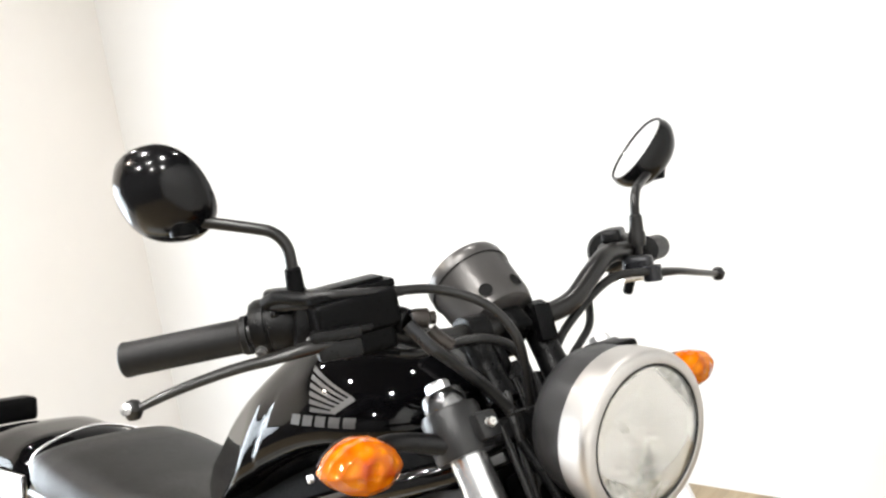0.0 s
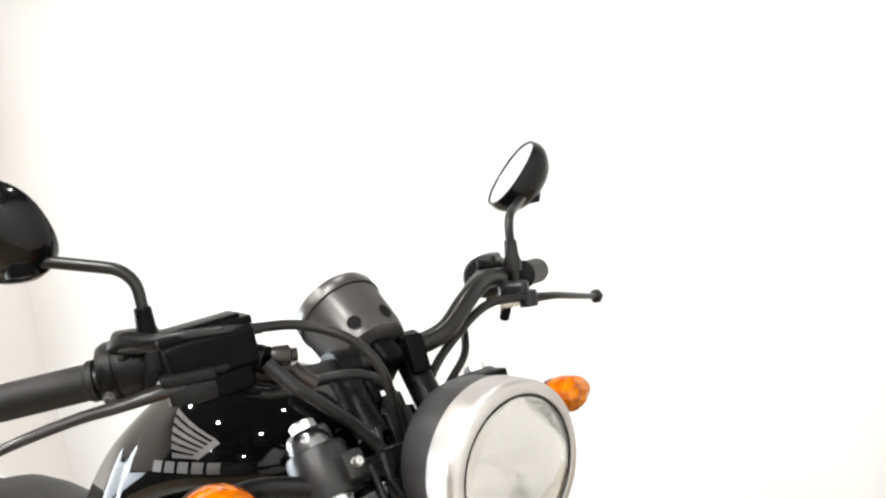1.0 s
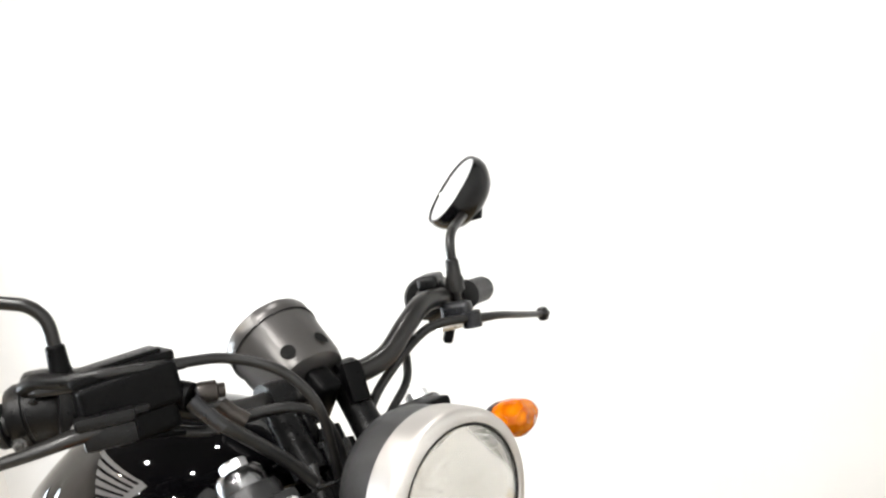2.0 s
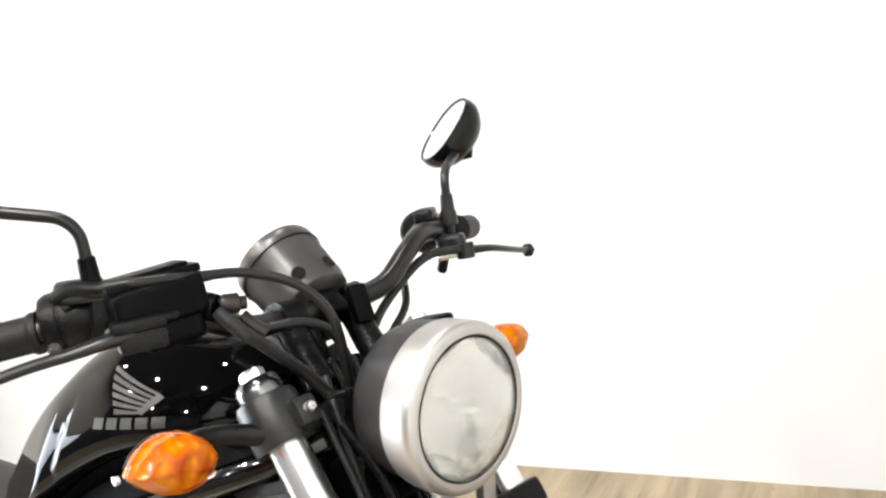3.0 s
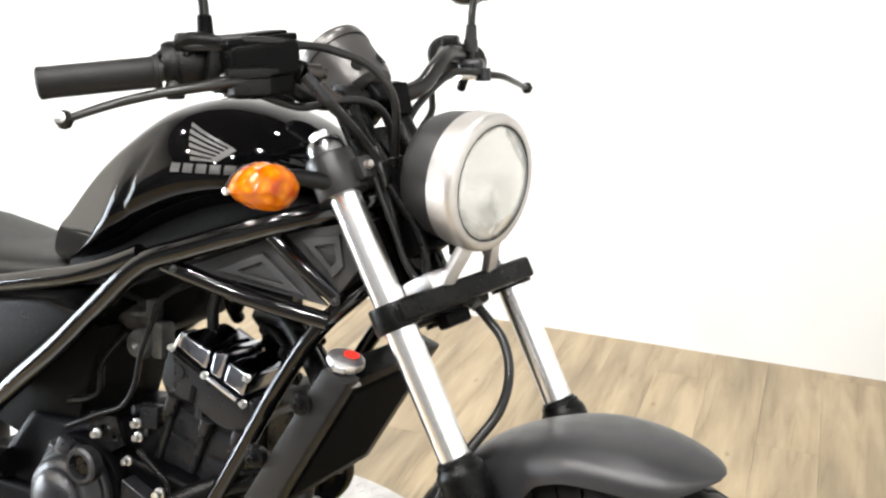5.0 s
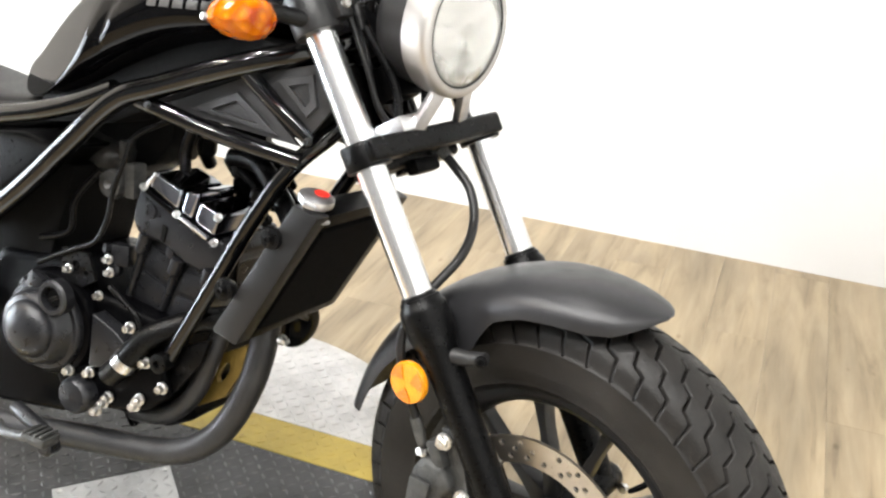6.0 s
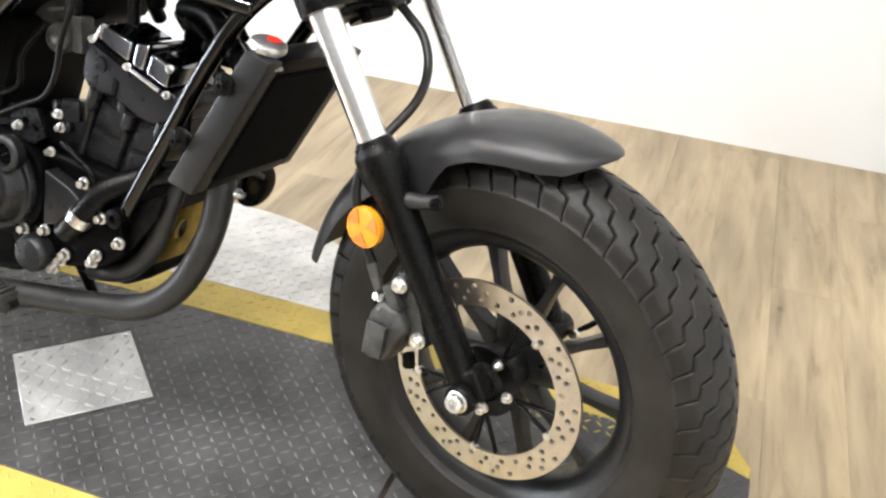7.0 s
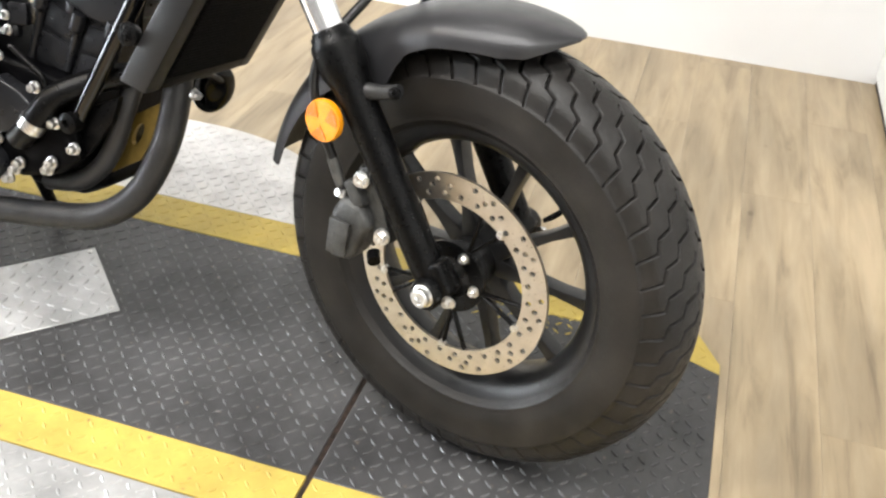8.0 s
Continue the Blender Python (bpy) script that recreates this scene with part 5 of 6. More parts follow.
# frame tubes, both sides
for side in (-1, 1):
    frame_side = fp("frame_rail", tube([(-0.352, side * 0.055, 0.925), (-0.40, side * 0.10, 0.905), (-0.47, side * 0.128, 0.884), (-0.60, side * 0.14, 0.842), (-0.672, side * 0.147, 0.815), (-0.754, side * 0.15, 0.745), (-0.829, side * 0.152, 0.678), (-0.92, side * 0.15, 0.608), (-1.0, side * 0.14, 0.54), (-1.02, side * 0.13, 0.46)], 0.0165, 16), RAIL, label="gloss black tubular frame rail")
    fp("seat_rail", tube([(-0.672, side * 0.145, 0.83), (-0.75, side * 0.15, 0.80), (-0.86, side * 0.15, 0.775), (-1.05, side * 0.145, 0.75), (-1.35, side * 0.13, 0.76)], 0.0145, 14), RAIL, frame_side)
    fp("truss_tube", tube([(-0.635, side * 0.138, 0.818), (-0.50, side * 0.13, 0.786), (-0.385, side * 0.112, 0.764)], 0.0125, 14, 3), RAIL, frame_side)
    fp("truss_tube", tube([(-0.472, side * 0.124, 0.875), (-0.428, side * 0.12, 0.838), (-0.373, side * 0.108, 0.793)], 0.011, 14, 3), RAIL, frame_side)
    fp("down_tube", tube([(-0.335, side * 0.05, 0.835), (-0.36, side * 0.085, 0.80), (-0.405, side * 0.105, 0.752), (-0.459, side * 0.108, 0.675), (-0.514, side * 0.108, 0.581), (-0.598, side * 0.108, 0.438)], 0.0125, 16, 4), RAIL, frame_side, "gloss black down tube")
    fp("mount_bolt", merge(lathe([(0.0, -0.01), (0.015, -0.01), (0.015, 0.012), (0.01, 0.014), (0.006, 0.014), (0.005, 0.008)], 18, along((-0.6, side * 0.118, 0.436), (0, side, 0)))), SATIN, frame_side)
    fp("joint_bolt", hexbolt(0.0045, 0.007, (-0.372, side * 0.118, 0.793), (0, side, 0)), GREY, frame_side)
    fp("joint_bolt", hexbolt(0.004, 0.006, (-0.612, side * 0.148, 0.815), (0, side, 0)), GREY, frame_side)
    for poly, inner in (([(-0.622, 0.812), (-0.484, 0.864), (-0.388, 0.784)], [(-0.56, 0.816), (-0.488, 0.844), (-0.425, 0.797)]), ([(-0.458, 0.874), (-0.36, 0.895), (-0.345, 0.835), (-0.372, 0.802)], [(-0.425, 0.868), (-0.372, 0.879), (-0.364, 0.84), (-0.378, 0.825)])):
        a, b_ = sorted((side * 0.106, side * 0.112))
        pan = fp("infill_panel", prism(poly, a, b_, "uz", 0.002, 2), PANEL, label="black plastic infill panel between frame tubes")
        a, b_ = sorted((side * 0.112, side * 0.117))
        cen = Vector((sum(q[0] for q in inner) / len(inner), sum(q[1] for q in inner) / len(inner)))
        hole_poly = [(cen.x + (q[0] - cen.x) * 0.62, cen.y + (q[1] - cen.y) * 0.62) for q in inner]
        mm = Matrix(((1, 0, 0, 0), (0, 0, -1, side * 0.1145), (0, 1, 0, 0), (0, 0, 0, 1)))
        fp("raised_rim", pierced(inner, [hole_poly], 0.005, mm, 0.001), PANEL, pan)
fp("head_tube", tube([STEM - FK * 0.13, STEM + FK * 0.1], 0.034, 24, 1), GLOSS)
# added filler blocks: they close the view and give the bay its darkness
fp("under_tank_box", prism([(-0.39, 0.79), (-0.40, 0.90), (-0.5, 0.93), (-0.75, 0.85), (-0.86, 0.80), (-0.86, 0.76), (-0.72, 0.775), (-0.62, 0.815)], -0.1, 0.1, "uz", 0.008), HOLE, label="black filler block under the tank")
fp("upper_bay_filler", prism([(-0.86, 0.80), (-0.66, 0.80), (-0.668, 0.745), (-0.70, 0.71), (-0.86, 0.64)], -0.03, 0.075, "uz", 0.01), HOLE)
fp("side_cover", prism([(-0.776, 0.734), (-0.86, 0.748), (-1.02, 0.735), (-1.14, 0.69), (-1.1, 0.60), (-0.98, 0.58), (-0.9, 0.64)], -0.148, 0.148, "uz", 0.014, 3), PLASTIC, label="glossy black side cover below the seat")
# another added block, near-black for the shade under the seat
fp("rear_bay_filler", prism([(-0.80, 0.70), (-1.16, 0.74), (-1.2, 0.56), (-0.98, 0.5), (-0.86, 0.52)], -0.09, 0.09, "uz", 0.01), HOLE)

# radiator
RAD = [(-0.362, 0.717), (-0.324, 0.703), (-0.441, 0.508), (-0.482, 0.522)]
rad = fp("radiator", prism(RAD, -0.163, -0.128, "uz", 0.005, 2), MATTE, label="black radiator behind the fork")
fp("end_tank", prism(RAD, 0.072, 0.102, "uz", 0.005, 2), MATTE, rad)
fp("top_rail", prism([(-0.362, 0.717), (-0.324, 0.703), (-0.336, 0.683), (-0.374, 0.697)], -0.1285, 0.0725, "uz", 0.004, 2), PLASTIC, rad)
fp("bottom_rail", prism([(-0.47, 0.542), (-0.43, 0.528), (-0.441, 0.508), (-0.482, 0.522)], -0.1285, 0.0725, "uz", 0.004, 2), PLASTIC, rad)
axis_d = (Vector((-0.43, 0, 0.528)) - Vector((-0.336, 0, 0.683)))
for i in range(34):
    c = Vector((-0.344, -0.028, 0.684)) + axis_d * ((i + 0.5) / 34)
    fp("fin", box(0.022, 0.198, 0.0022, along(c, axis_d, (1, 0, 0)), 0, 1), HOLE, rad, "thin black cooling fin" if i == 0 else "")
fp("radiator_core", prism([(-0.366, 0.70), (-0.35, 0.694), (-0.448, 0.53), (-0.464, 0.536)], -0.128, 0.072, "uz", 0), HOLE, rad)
neck = Vector((-0.351, -0.128, 0.712))
fp("filler_neck", merge(lathe([(0.0, -0.02), (0.017, -0.02), (0.017, 0.0), (0.021, 0.003), (0.021, 0.006), (0.0, 0.006)], 24, along(neck, (0.3, -0.1, 1))), box(0.05, 0.02, 0.006, along(neck + Vector((0, 0, -0.012)), (0.3, -0.1, 1)), 0.002, 1)), ALU, rad)
fp("radiator_cap", merge(lathe([(0.0, 0.006), (0.024, 0.006), (0.025, 0.009), (0.024, 0.015), (0.018, 0.018), (0.0, 0.0185)], 28, along(neck, (0.3, -0.1, 1))), box(0.062, 0.016, 0.006, along(neck, (0.3, -0.1, 1), (0.3, -1, 0)) @ Matrix.Translation((0, 0, 0.009)), 0.0025, 2)), ALU, rad, "aluminium pressure cap")
fp("cap_label", lathe([(0.0, 0.0186), (0.0105, 0.0186), (0.0105, 0.0192), (0.0, 0.0193)], 24, along(neck + Vector((0.004, 0.004, 0)), (0.3, -0.1, 1))), REDINK, rad, "round red warning label")
for q in ((-0.389, -0.166, 0.668), (-0.459, -0.166, 0.585)):
    fp("radiator_bush", merge(lathe([(0.0, -0.012), (0.012, -0.012), (0.0145, -0.006), (0.0145, 0.004), (0.0, 0.006)], 20, along(q, (0, -1, 0))), box(0.03, 0.012, 0.02, along(Vector(q) + Vector((-0.006, 0.004, 0.0)), (0, -1, 0)), 0.004, 1)), HOSE, rad)
    fp("radiator_bolt", hexbolt(0.0055, 0.007, Vector(q) + Vector((0, -0.006, 0)), (0, -1, 0)), SATIN, rad)
fp("radiator_hose", tube([(-0.40, -0.10, 0.675), (-0.44, -0.07, 0.70), (-0.50, -0.04, 0.74), (-0.56, -0.02, 0.74)], 0.015), HOSE)

# engine
eng = fp("engine", merge(
    prism([(-0.60, 0.36), (-0.585, 0.325), (-0.64, 0.298), (-0.74, 0.30), (-0.78, 0.35)], -0.06, 0.085, "uz", 0.016, 3),
    prism([(-0.585, 0.49), (-0.58, 0.42), (-0.61, 0.36), (-0.68, 0.33), (-0.98, 0.35), (-1.03, 0.45), (-0.95, 0.55), (-0.80, 0.555), (-0.735, 0.51), (-0.64, 0.49)], -0.1, 0.1, "uz", 0.018, 3)), ENGINE, label="charcoal single-cylinder engine")
fp("cylinder", prism([(-0.690, 0.625), (-0.545, 0.60), (-0.562, 0.52), (-0.60, 0.46), (-0.70, 0.46), (-0.712, 0.51)], -0.064, 0.064, "uz", 0.008, 3), ENGINE2, eng, "dark grey cylinder block")
fp("cylinder_head", prism([(-0.682, 0.684), (-0.692, 0.658), (-0.697, 0.632), (-0.688, 0.614), (-0.668, 0.607), (-0.640, 0.604), (-0.612, 0.589), (-0.596, 0.580), (-0.57, 0.573), (-0.541, 0.580), (-0.524, 0.604), (-0.530, 0.624), (-0.604, 0.655), (-0.668, 0.687)], -0.080, 0.072, "uz", 0.007, 3), ENGINE2, eng, "dark grey cylinder head")
# raised dark block: the notch's shade is put into its colour
fp("head_slot_patch", prism([(-0.637, 0.634), (-0.628, 0.630), (-0.634, 0.606), (-0.642, 0.609)], -0.0825, -0.079, "uz", 0.001, 1), HOLE, eng)
fp("head_plug", lathe([(0.0, 0.0), (0.013, 0.0), (0.012, 0.004), (0.0, 0.005)], 24, along((-0.662, -0.079, 0.650), (0, -1, 0))), ENGINE2, eng)
# stud columns with raised panels between them
for (u0, z0), (u1, z1) in (((-0.673, 0.612), (-0.710, 0.508)), ((-0.611, 0.584), (-0.646, 0.496)), ((-0.552, 0.578), (-0.583, 0.500))):
    fp("stud_column", tube([(u0, -0.075, z0), (u0 * 0.75 + u1 * 0.25, -0.074, z0 * 0.75 + z1 * 0.25), (u0 * 0.7 + u1 * 0.3, -0.069, z0 * 0.7 + z1 * 0.3), (u1, -0.067, z1)], [0.0105, 0.0105, 0.0065, 0.006], 14, 4), ENGINE2, eng)
for (ua, za), (ub, zb) in (((-0.667, 0.600), (-0.618, 0.580)), ((-0.600, 0.572), (-0.560, 0.566))):
    for f0, f1 in ((0.06, 0.44), (0.52, 0.95)):
        dx_, dz_ = -0.035, -0.092
        fp("cylinder_panel", prism([(ua + dx_ * f0, za + dz_ * f0), (ub + dx_ * f0, zb + dz_ * f0), (ub + dx_ * f1, zb + dz_ * f1), (ua + dx_ * f1, za + dz_ * f1)], -0.0695, -0.062, "uz", 0.0025, 2), ENGINE2, eng)
fp("head_boss", prism([(-0.632, 0.606), (-0.618, 0.600), (-0.623, 0.578), (-0.637, 0.584)], -0.0765, -0.06, "uz", 0.003, 2), ENGINE2, eng)
fp("sensor_plug", merge(box(0.034, 0.03, 0.03, along((-0.716, -0.075, 0.572), (0.3, -1, 0.1)), 0.006, 2), lathe([(0.0, 0), (0.011, 0), (0.011, 0.014), (0.008, 0.016), (0.008, 0.03), (0, 0.031)], 16, along((-0.735, -0.055, 0.575), (-0.5, -1, 0.1))), box(0.022, 0.02, 0.018, along((-0.726, -0.08, 0.549), (0, -1, 0)), 0.004, 1)), ENGINE2, eng, "grey sensor connector")
for q0, q1, q2, q3 in (((-0.664, 0.688), (-0.649, 0.712), (-0.598, 0.692), (-0.607, 0.658)), ((-0.603, 0.656), (-0.593, 0.692), (-0.567, 0.692), (-0.581, 0.648)), ((-0.579, 0.647), (-0.566, 0.682), (-0.528, 0.664), (-0.540, 0.629))):
    fp("head_cover", prism([q0, q1, q2, q3], -0.088, 0.012, "uz", 0.008, 4), COVER, eng, "gloss black head cover, metallic colour to brighten its reflections")
fp("cover_flange", prism([(-0.671, 0.683), (-0.667, 0.690), (-0.606, 0.659), (-0.536, 0.628), (-0.536, 0.619), (-0.608, 0.650)], -0.0925, 0.07, "uz", 0.002, 2), GLOSS, eng)
# highlights on the cover's edges are put in as chrome slivers
fp("cover_end_glint", prism([(-0.666, 0.690), (-0.655, 0.704), (-0.648, 0.7135), (-0.643, 0.7115), (-0.659, 0.688)], -0.0905, -0.06, "uz", 0.002, 2), CHROME, eng, "chrome sliver for the highlight on the cover end")
fp("flange_glint", prism([(-0.598, 0.651), (-0.595, 0.655), (-0.545, 0.631), (-0.548, 0.627)], -0.0955, -0.09, "uz", 0.0015, 2), CHROME, eng, "chrome strip for the highlight along the flange")
for uu, zz in ((-0.665, 0.687), (-0.604, 0.655), (-0.536, 0.624), (-0.530, 0.662)):
    fp("cover_bolt", hexbolt(0.0045, 0.008, (uu, -0.09, zz), (0, -1, 0.3)), STEEL, eng)
# black plumbing and wiring beyond the head
fp("thermostat_housing", merge(lathe([(0.0, -0.02), (0.022, -0.02), (0.026, 0.0), (0.022, 0.03), (0.0, 0.034)], 24, along((-0.575, 0.045, 0.692), (0.3, -0.2, 1))), box(0.05, 0.05, 0.03, along((-0.54, 0.05, 0.672), (0.2, 0.1, 1)), 0.008, 2), tube([(-0.56, 0.03, 0.70), (-0.52, 0.01, 0.715), (-0.47, -0.02, 0.70), (-0.43, -0.05, 0.685)], 0.014, 14)), PLASTIC, eng, "black thermostat housing with a hose")
for pts, r in (([(-0.60, 0.04, 0.705), (-0.585, 0.0, 0.73), (-0.545, -0.03, 0.725), (-0.50, -0.04, 0.70), (-0.47, -0.06, 0.66)], 0.006), ([(-0.57, 0.06, 0.70), (-0.53, 0.03, 0.742), (-0.49, 0.0, 0.735), (-0.455, -0.02, 0.71)], 0.008), ([(-0.64, 0.03, 0.715), (-0.63, 0.0, 0.745), (-0.60, -0.02, 0.77)], 0.011), ([(-0.51, -0.02, 0.70), (-0.505, -0.045, 0.655), (-0.52, -0.06, 0.60), (-0.53, -0.05, 0.55)], 0.007)):
    fp("wiring_loom", tube(pts, r, 10), PLASTIC, eng)
for q in ((-0.545, -0.03, 0.722), (-0.50, -0.045, 0.695), (-0.525, 0.0, 0.735), (-0.49, -0.03, 0.655)):
    fp("loom_clip", box(0.016, 0.014, 0.02, along(q, (0.3, 0.2, 1)), 0.004, 1), HOUSING, eng)
CL = Vector((-0.797, -0.105, 0.468))
DRUM = CL + Vector((-0.024, 0, -0.016))
fp("clutch_cover", lathe([(0.0, -0.01), (0.086, -0.01), (0.086, 0.008), (0.082, 0.015), (0.074, 0.018), (0.0, 0.018)], 56, along(DRUM, (0, -1, 0))), ENGINE, eng, "glossy black clutch case rim")
fp("cover_drum", lathe([(0.0, 0.016), (0.0735, 0.016), (0.0735, 0.027), (0.0705, 0.031), (0.064, 0.032), (0.061, 0.036), (0.057, 0.053), (0.051, 0.0595), (0.040, 0.062), (0.0, 0.063)], 56, along(DRUM, (0, -1, 0))), ENGINE2, eng, "satin grey clutch cover")
fp("clutch_hub", lathe([(0.0, 0.05), (0.046, 0.05), (0.0455, 0.062), (0.0415, 0.071), (0.032, 0.078), (0.022, 0.0825), (0.011, 0.0845), (0.0, 0.085)], 44, along(CL + Vector((-0.019, 0, -0.014)), (0, -1, 0))), ENGINE2, eng, "domed grey hub cover")
fp("cover_ear", merge(box(0.03, 0.03, 0.018, along(CL + Vector((-0.035, -0.028, 0.052)), (0, -1, 0), (0.5, 0, 1)), 0.007, 2), box(0.026, 0.03, 0.016, along(CL + Vector((-0.062, -0.02, 0.035)), (0, -1, 0), (0.5, 0, 1)), 0.006, 2)), ENGINE2, eng)
fp("case_plate", prism([(-0.728, 0.488), (-0.683, 0.468), (-0.655, 0.445), (-0.68, 0.41), (-0.735, 0.40)], -0.128, -0.1, "uz", 0.004, 3), ENGINE2, eng, "grey cast case plate")
fp("lower_case", prism([(-0.66, 0.44), (-0.60, 0.43), (-0.59, 0.38), (-0.63, 0.35), (-0.70, 0.335), (-0.80, 0.345), (-0.82, 0.39), (-0.74, 0.397)], -0.118, -0.1, "uz", 0.008, 3), ENGINE, eng)
fp("sump_case", prism([(-0.76, 0.42), (-0.765, 0.325), (-0.80, 0.305), (-0.93, 0.292), (-1.12, 0.30), (-1.14, 0.44)], -0.116, 0.10, "uz", 0.012, 3), ENGINE, eng, "black lower crankcase")
oil_at = CL + Vector((0.030, 0, 0.044))
fp("oil_filler", merge(lathe([(0.017, 0.045), (0.027, 0.045), (0.028, 0.062), (0.025, 0.066), (0.019, 0.066), (0.016, 0.052)], 28, along(oil_at, (0, -1, 0)), True), lathe([(0.0, 0.045), (0.018, 0.045), (0.018, 0.052), (0.0, 0.052)], 20, along(oil_at, (0, -1, 0)))), ENGINE2, eng, "grey oil filler neck")
fp("oil_plug", merge(lathe([(0.0, 0.050), (0.0155, 0.050), (0.0155, 0.057), (0.013, 0.059), (0.0, 0.059)], 24, along(oil_at, (0, -1, 0))), box(0.024, 0.006, 0.006, along(oil_at + Vector((0, -0.060, 0)), (0, -1, 0), (1, 0, 0.6)), 0.002, 1)), GLOSS, eng, "black oil filler plug")
fp("filter_cover", lathe([(0.0, 0.0), (0.030, 0.0), (0.030, 0.016), (0.0285, 0.022), (0.024, 0.027), (0.0, 0.031)], 36, along((-0.752, -0.118, 0.352), (0, -1, 0))), ENGINE2, eng, "round oil filter cover")
for u, z in ((-0.657, 0.479), (-0.626, 0.431), (-0.594, 0.398), (-0.636, 0.37), (-0.644, 0.358), (-0.719, 0.332), (-0.696, 0.359), (-0.705, 0.348), (-0.734, 0.391), (-0.775, 0.385)):
    fp("case_bolt", hexbolt(0.0068, 0.014, (u, -0.122, z), (0, -1, 0)), STEEL, eng)
for u, z in ((-0.72, 0.516), (-0.78, 0.547), (-0.702, 0.576), (-0.699, 0.556)):
    fp("case_bolt", hexbolt(0.0055, 0.012, (u, -0.12, z), (0, -1, 0)), STEEL, eng)
fp("stay_plate", pierced([(-0.80, 0.575), (-0.75, 0.575), (-0.735, 0.535), (-0.76, 0.52), (-0.80, 0.53)], [circle(0.008, 16, -0.772, 0.553), circle(0.005, 16, -0.752, 0.543)], 0.006, Matrix(((1, 0, 0, 0), (0, 0, -1, -0.112), (0, 1, 0, 0), (0, 0, 0, 1))), 0.001), SATIN, eng)
fp("coolant_hose", tube([(-0.49, -0.06, 0.515), (-0.545, -0.080, 0.505), (-0.585, -0.092, 0.491), (-0.628, -0.118, 0.468), (-0.660, -0.132, 0.426), (-0.69, -0.128, 0.398)], 0.0185, 16), HOSE, label="thick black coolant hose")
fp("hose_clip", tube([(-0.655, -0.130, 0.433), (-0.664, -0.132, 0.420)], 0.0205, 16, 1), STEEL)
fp("water_pipe", tube([(-0.706, -0.115, 0.532), (-0.672, -0.118, 0.512), (-0.648, -0.12, 0.497), (-0.641, -0.118, 0.475)], 0.0042, 10), SATIN, eng)
fp("engine_bracket", prism([(-0.60, 0.45), (-0.53, 0.48), (-0.545, 0.44), (-0.59, 0.385), (-0.64, 0.35), (-0.68, 0.345), (-0.62, 0.40)], -0.1, -0.088, "uz", 0.003, 2), SATIN, eng, "black engine hanger plate")
fp("zinc_stay", pierced([(-0.575, 0.425), (-0.505, 0.462), (-0.498, 0.44), (-0.54, 0.372), (-0.60, 0.34), (-0.585, 0.38)], [[(-0.543 + 0.011 * math.cos(k_) - 0.006 * math.sin(k_), 0.411 + 0.018 * math.cos(k_) + 0.006 * math.sin(k_)) for k_ in [i_ * math.pi / 10 for i_ in range(20)]]], 0.008, Matrix(((1, 0, 0, 0), (0, 0, -1, -0.04), (0, 1, 0, 0), (0, 0, 0, 1))), 0.001), YELLOW_REFLECTION, eng, "slotted gloss black stay, the yellow stripe's reflection in its colour")
fp("exhaust_pipe", tube([(-0.50, -0.02, 0.56), (-0.472, -0.04, 0.525), (-0.468, -0.055, 0.47), (-0.482, -0.065, 0.405), (-0.518, -0.075, 0.335), (-0.57, -0.085, 0.292), (-0.64, -0.09, 0.274), (-0.78, -0.10, 0.264), (-1.0, -0.13, 0.26), (-1.3, -0.17, 0.30)], 0.021, 20), EXHAUST, label="black exhaust header pipe")
fp("cross_tube", tube([(-0.535, -0.06, 0.49), (-0.548, -0.07, 0.443), (-0.568, -0.07, 0.393), (-0.596, -0.07, 0.354), (-0.636, -0.07, 0.327), (-0.70, -0.06, 0.314)], 0.0155, 16), EXHAUST, label="short dark bend behind the hanger plate")
fp("exhaust_clamp", hexbolt(0.006, 0.014, (-0.437, -0.055, 0.49), (1, -0.3, 0)), STEEL)
fp("horn", (lathe([(0.0, -0.03), (0.018, -0.03), (0.022, -0.014), (0.038, -0.008), (0.041, 0.004), (0.036, 0.008), (0.02, 0.01), (0.0, 0.006)], 36, along((-0.505, 0.10, 0.462), (0.9, -0.35, -0.15)))), GLOSS, label="round black horn under the radiator")
fp("horn_stay", tube([(-0.49, 0.10, 0.475), (-0.48, 0.05, 0.495), (-0.47, -0.02, 0.505)], 0.005), SATIN)
fp("throttle_body", merge(tube([(-0.74, -0.02, 0.70), (-0.82, -0.02, 0.72)], 0.03, 20, 1), lathe([(0.0, 0.0), (0.022, 0.0), (0.024, 0.01), (0.02, 0.02), (0.008, 0.022), (0.0, 0.014)], 24, along((-0.752, -0.05, 0.676), (0, -1, 0))), box(0.02, 0.03, 0.055, Matrix.Translation((-0.718, -0.05, 0.685)), 0.005, 2), box(0.018, 0.02, 0.03, Matrix.Translation((-0.735, -0.05, 0.73)), 0.004, 2)), THROTTLE, label="cast throttle body")
for pts, r in (([(-0.60, -0.08, 0.80), (-0.664, -0.11, 0.765), (-0.677, -0.12, 0.727), (-0.697, -0.12, 0.68), (-0.709, -0.12, 0.632), (-0.733, -0.12, 0.596), (-0.771, -0.12, 0.58), (-0.844, -0.12, 0.546)], 0.0042), ([(-0.75, -0.09, 0.70), (-0.79, -0.10, 0.65), (-0.80, -0.10, 0.60), (-0.86, -0.1, 0.58)], 0.005), ([(-0.62, 0.0, 0.74), (-0.60, -0.02, 0.77), (-0.56, -0.03, 0.775), (-0.50, -0.02, 0.77)], 0.012), ([(-0.64, -0.03, 0.71), (-0.63, -0.04, 0.75), (-0.60, -0.05, 0.80)], 0.009)):
    fp("engine_hose", tube(pts, r, 10), HOSE)
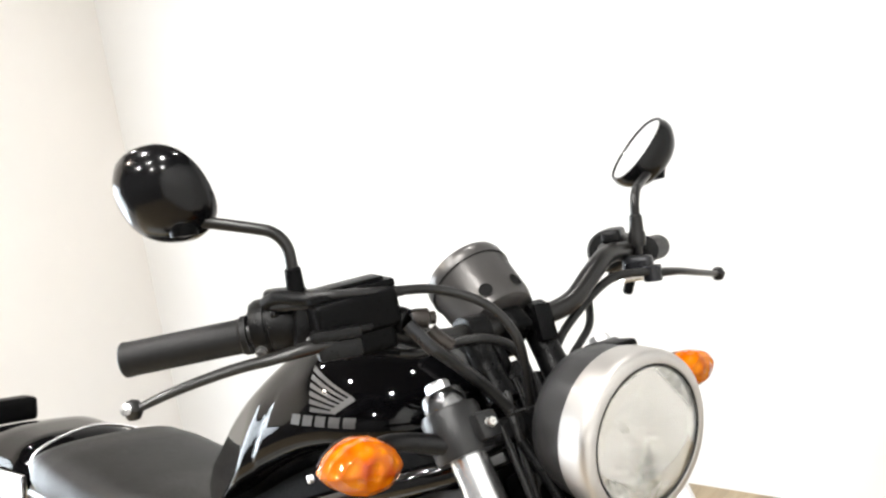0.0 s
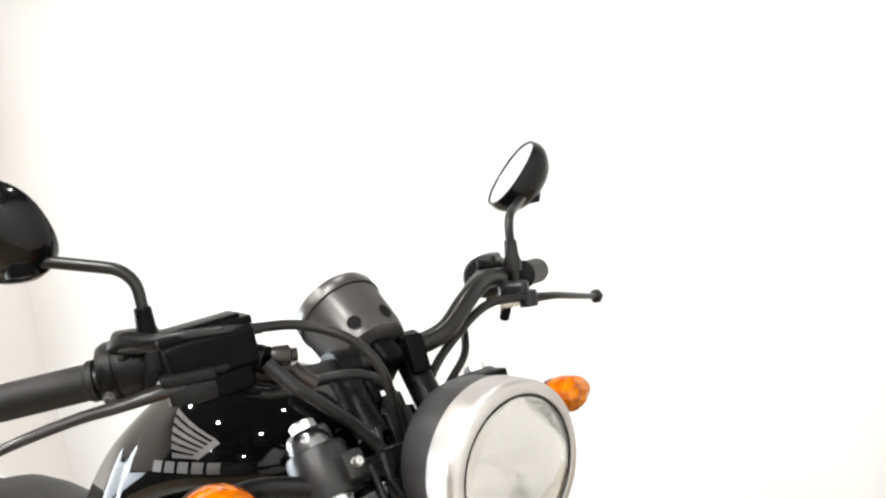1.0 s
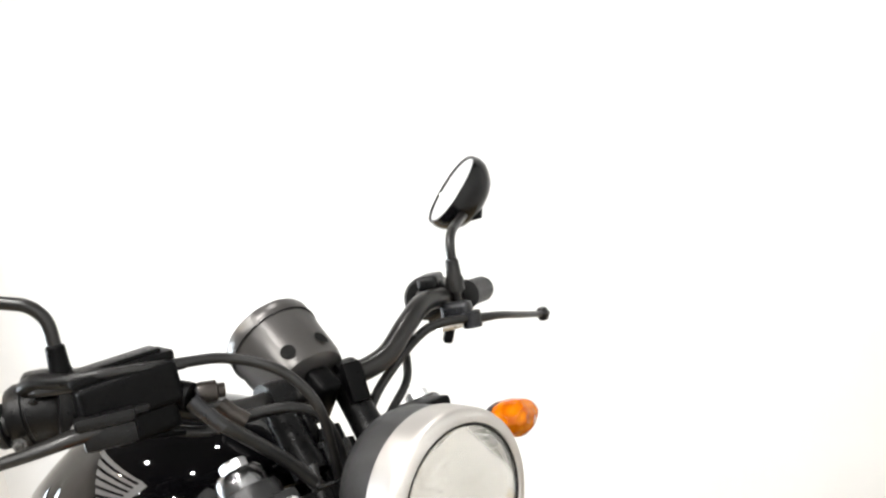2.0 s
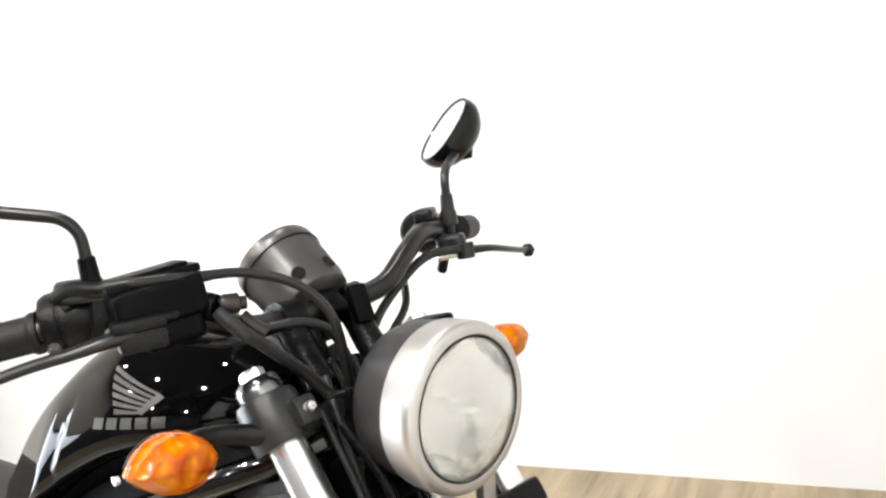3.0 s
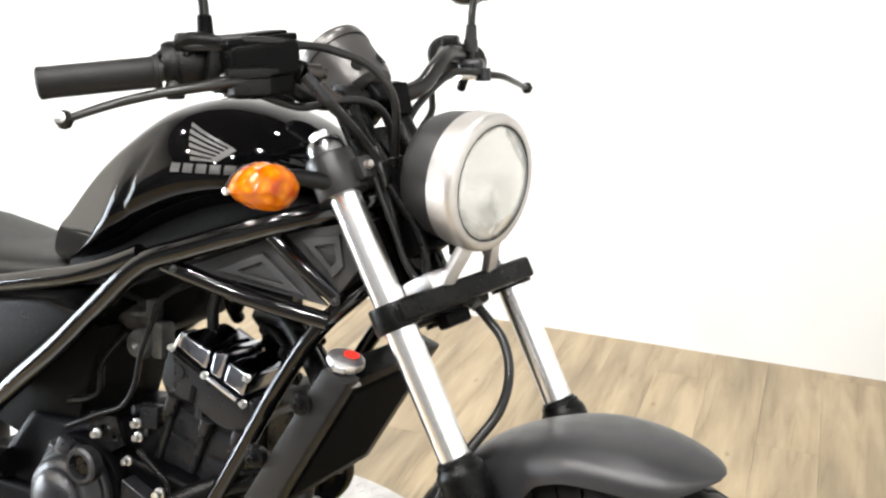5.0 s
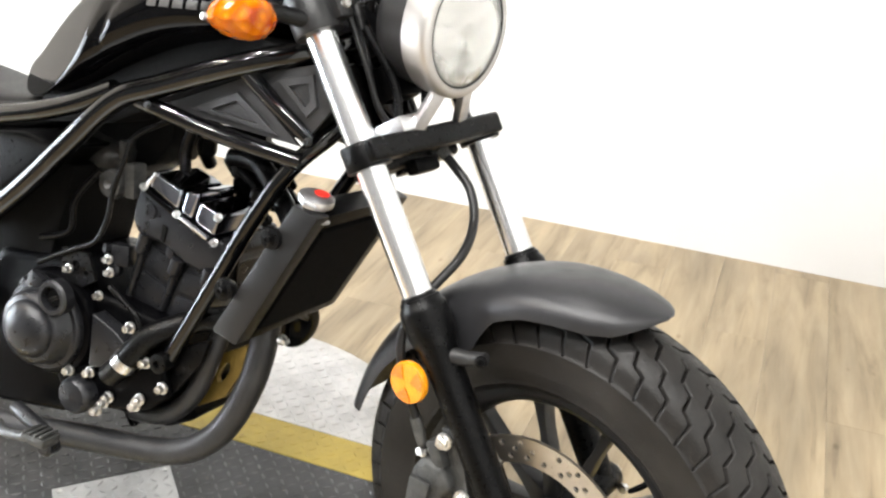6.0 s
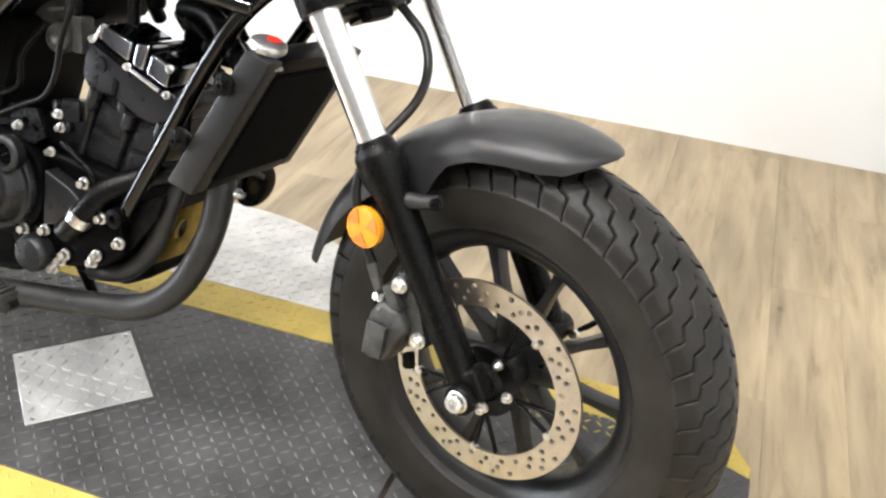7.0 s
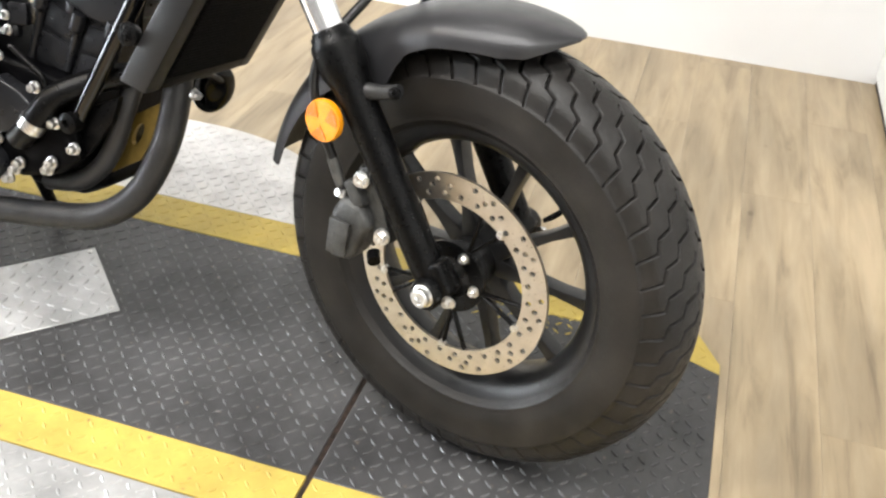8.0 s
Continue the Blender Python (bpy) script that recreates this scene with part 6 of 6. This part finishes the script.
fp("ignition_coil", box(0.05, 0.04, 0.04, Matrix.Translation((-0.55, 0.02, 0.745)), 0.008, 2), PLASTIC)
fp("brake_pedal", merge(tube([(-0.90, -0.15, 0.275), (-0.85, -0.185, 0.285), (-0.80, -0.205, 0.298), (-0.762, -0.21, 0.306)], 0.0075, 12), box(0.046, 0.034, 0.016, along((-0.748, -0.208, 0.310), (0.1, 0, 1), (1, 0, 0)), 0.005, 2), *[box(0.005, 0.034, 0.006, along((-0.764 + 0.011 * k_, -0.208, 0.3195), (0.1, 0, 1), (1, 0, 0)), 0.0015, 1) for k_ in range(4)]), CALIPER, label="dark metal brake pedal with a ridged pad")
fp("pedal_link", merge(tube([(-0.86, -0.15, 0.31), (-0.80, -0.165, 0.30), (-0.765, -0.165, 0.285)], 0.012, 14), lathe([(0.0, 0.0), (0.014, 0.0), (0.014, 0.02), (0.01, 0.024), (0.0, 0.024)], 18, along((-0.775, -0.155, 0.272), (0, -1, 0)))), ENGINE2, label="grey brake light switch and link")
fp("side_stand", tube([(-0.92, 0.10, 0.33), (-0.95, 0.19, 0.20), (-0.97, 0.245, 0.118)], [0.014, 0.012, 0.011], 12, 3), SATIN, label="black side stand")

# ---- floor planks ----
PW, PL = 0.152, 1.22
plank_meshes = {}
ncol = int((RIGHT_X + 0.1 - STAGE_X) / PW) + 1
for i in range(ncol):
    for j in range(5):
        cy = WALL_Y + 0.1 - (j + 0.5) * PL + (((i + 6) * 0.37) % 1.0) * PL
        lo_y, hi_y = max(-2.7, cy - PL / 2), min(WALL_Y + 0.1, cy + PL / 2)
        if hi_y - lo_y < 0.01:
            continue
        size = round(hi_y - lo_y, 3)
        if size in plank_meshes:
            pk = new("plank", plank_meshes[size])
            pk.parent = floor
        else:
            pk = part("plank", box(PW - 0.0003, size - 0.0003, 0.006, Matrix(), 0.0003, 1), WOOD, floor)
            plank_meshes[size] = pk.data
        pk.matrix_basis = Matrix.Translation((STAGE_X + (i + 0.5) * PW, (lo_y + hi_y) / 2, FLOOR_Z - 0.003))
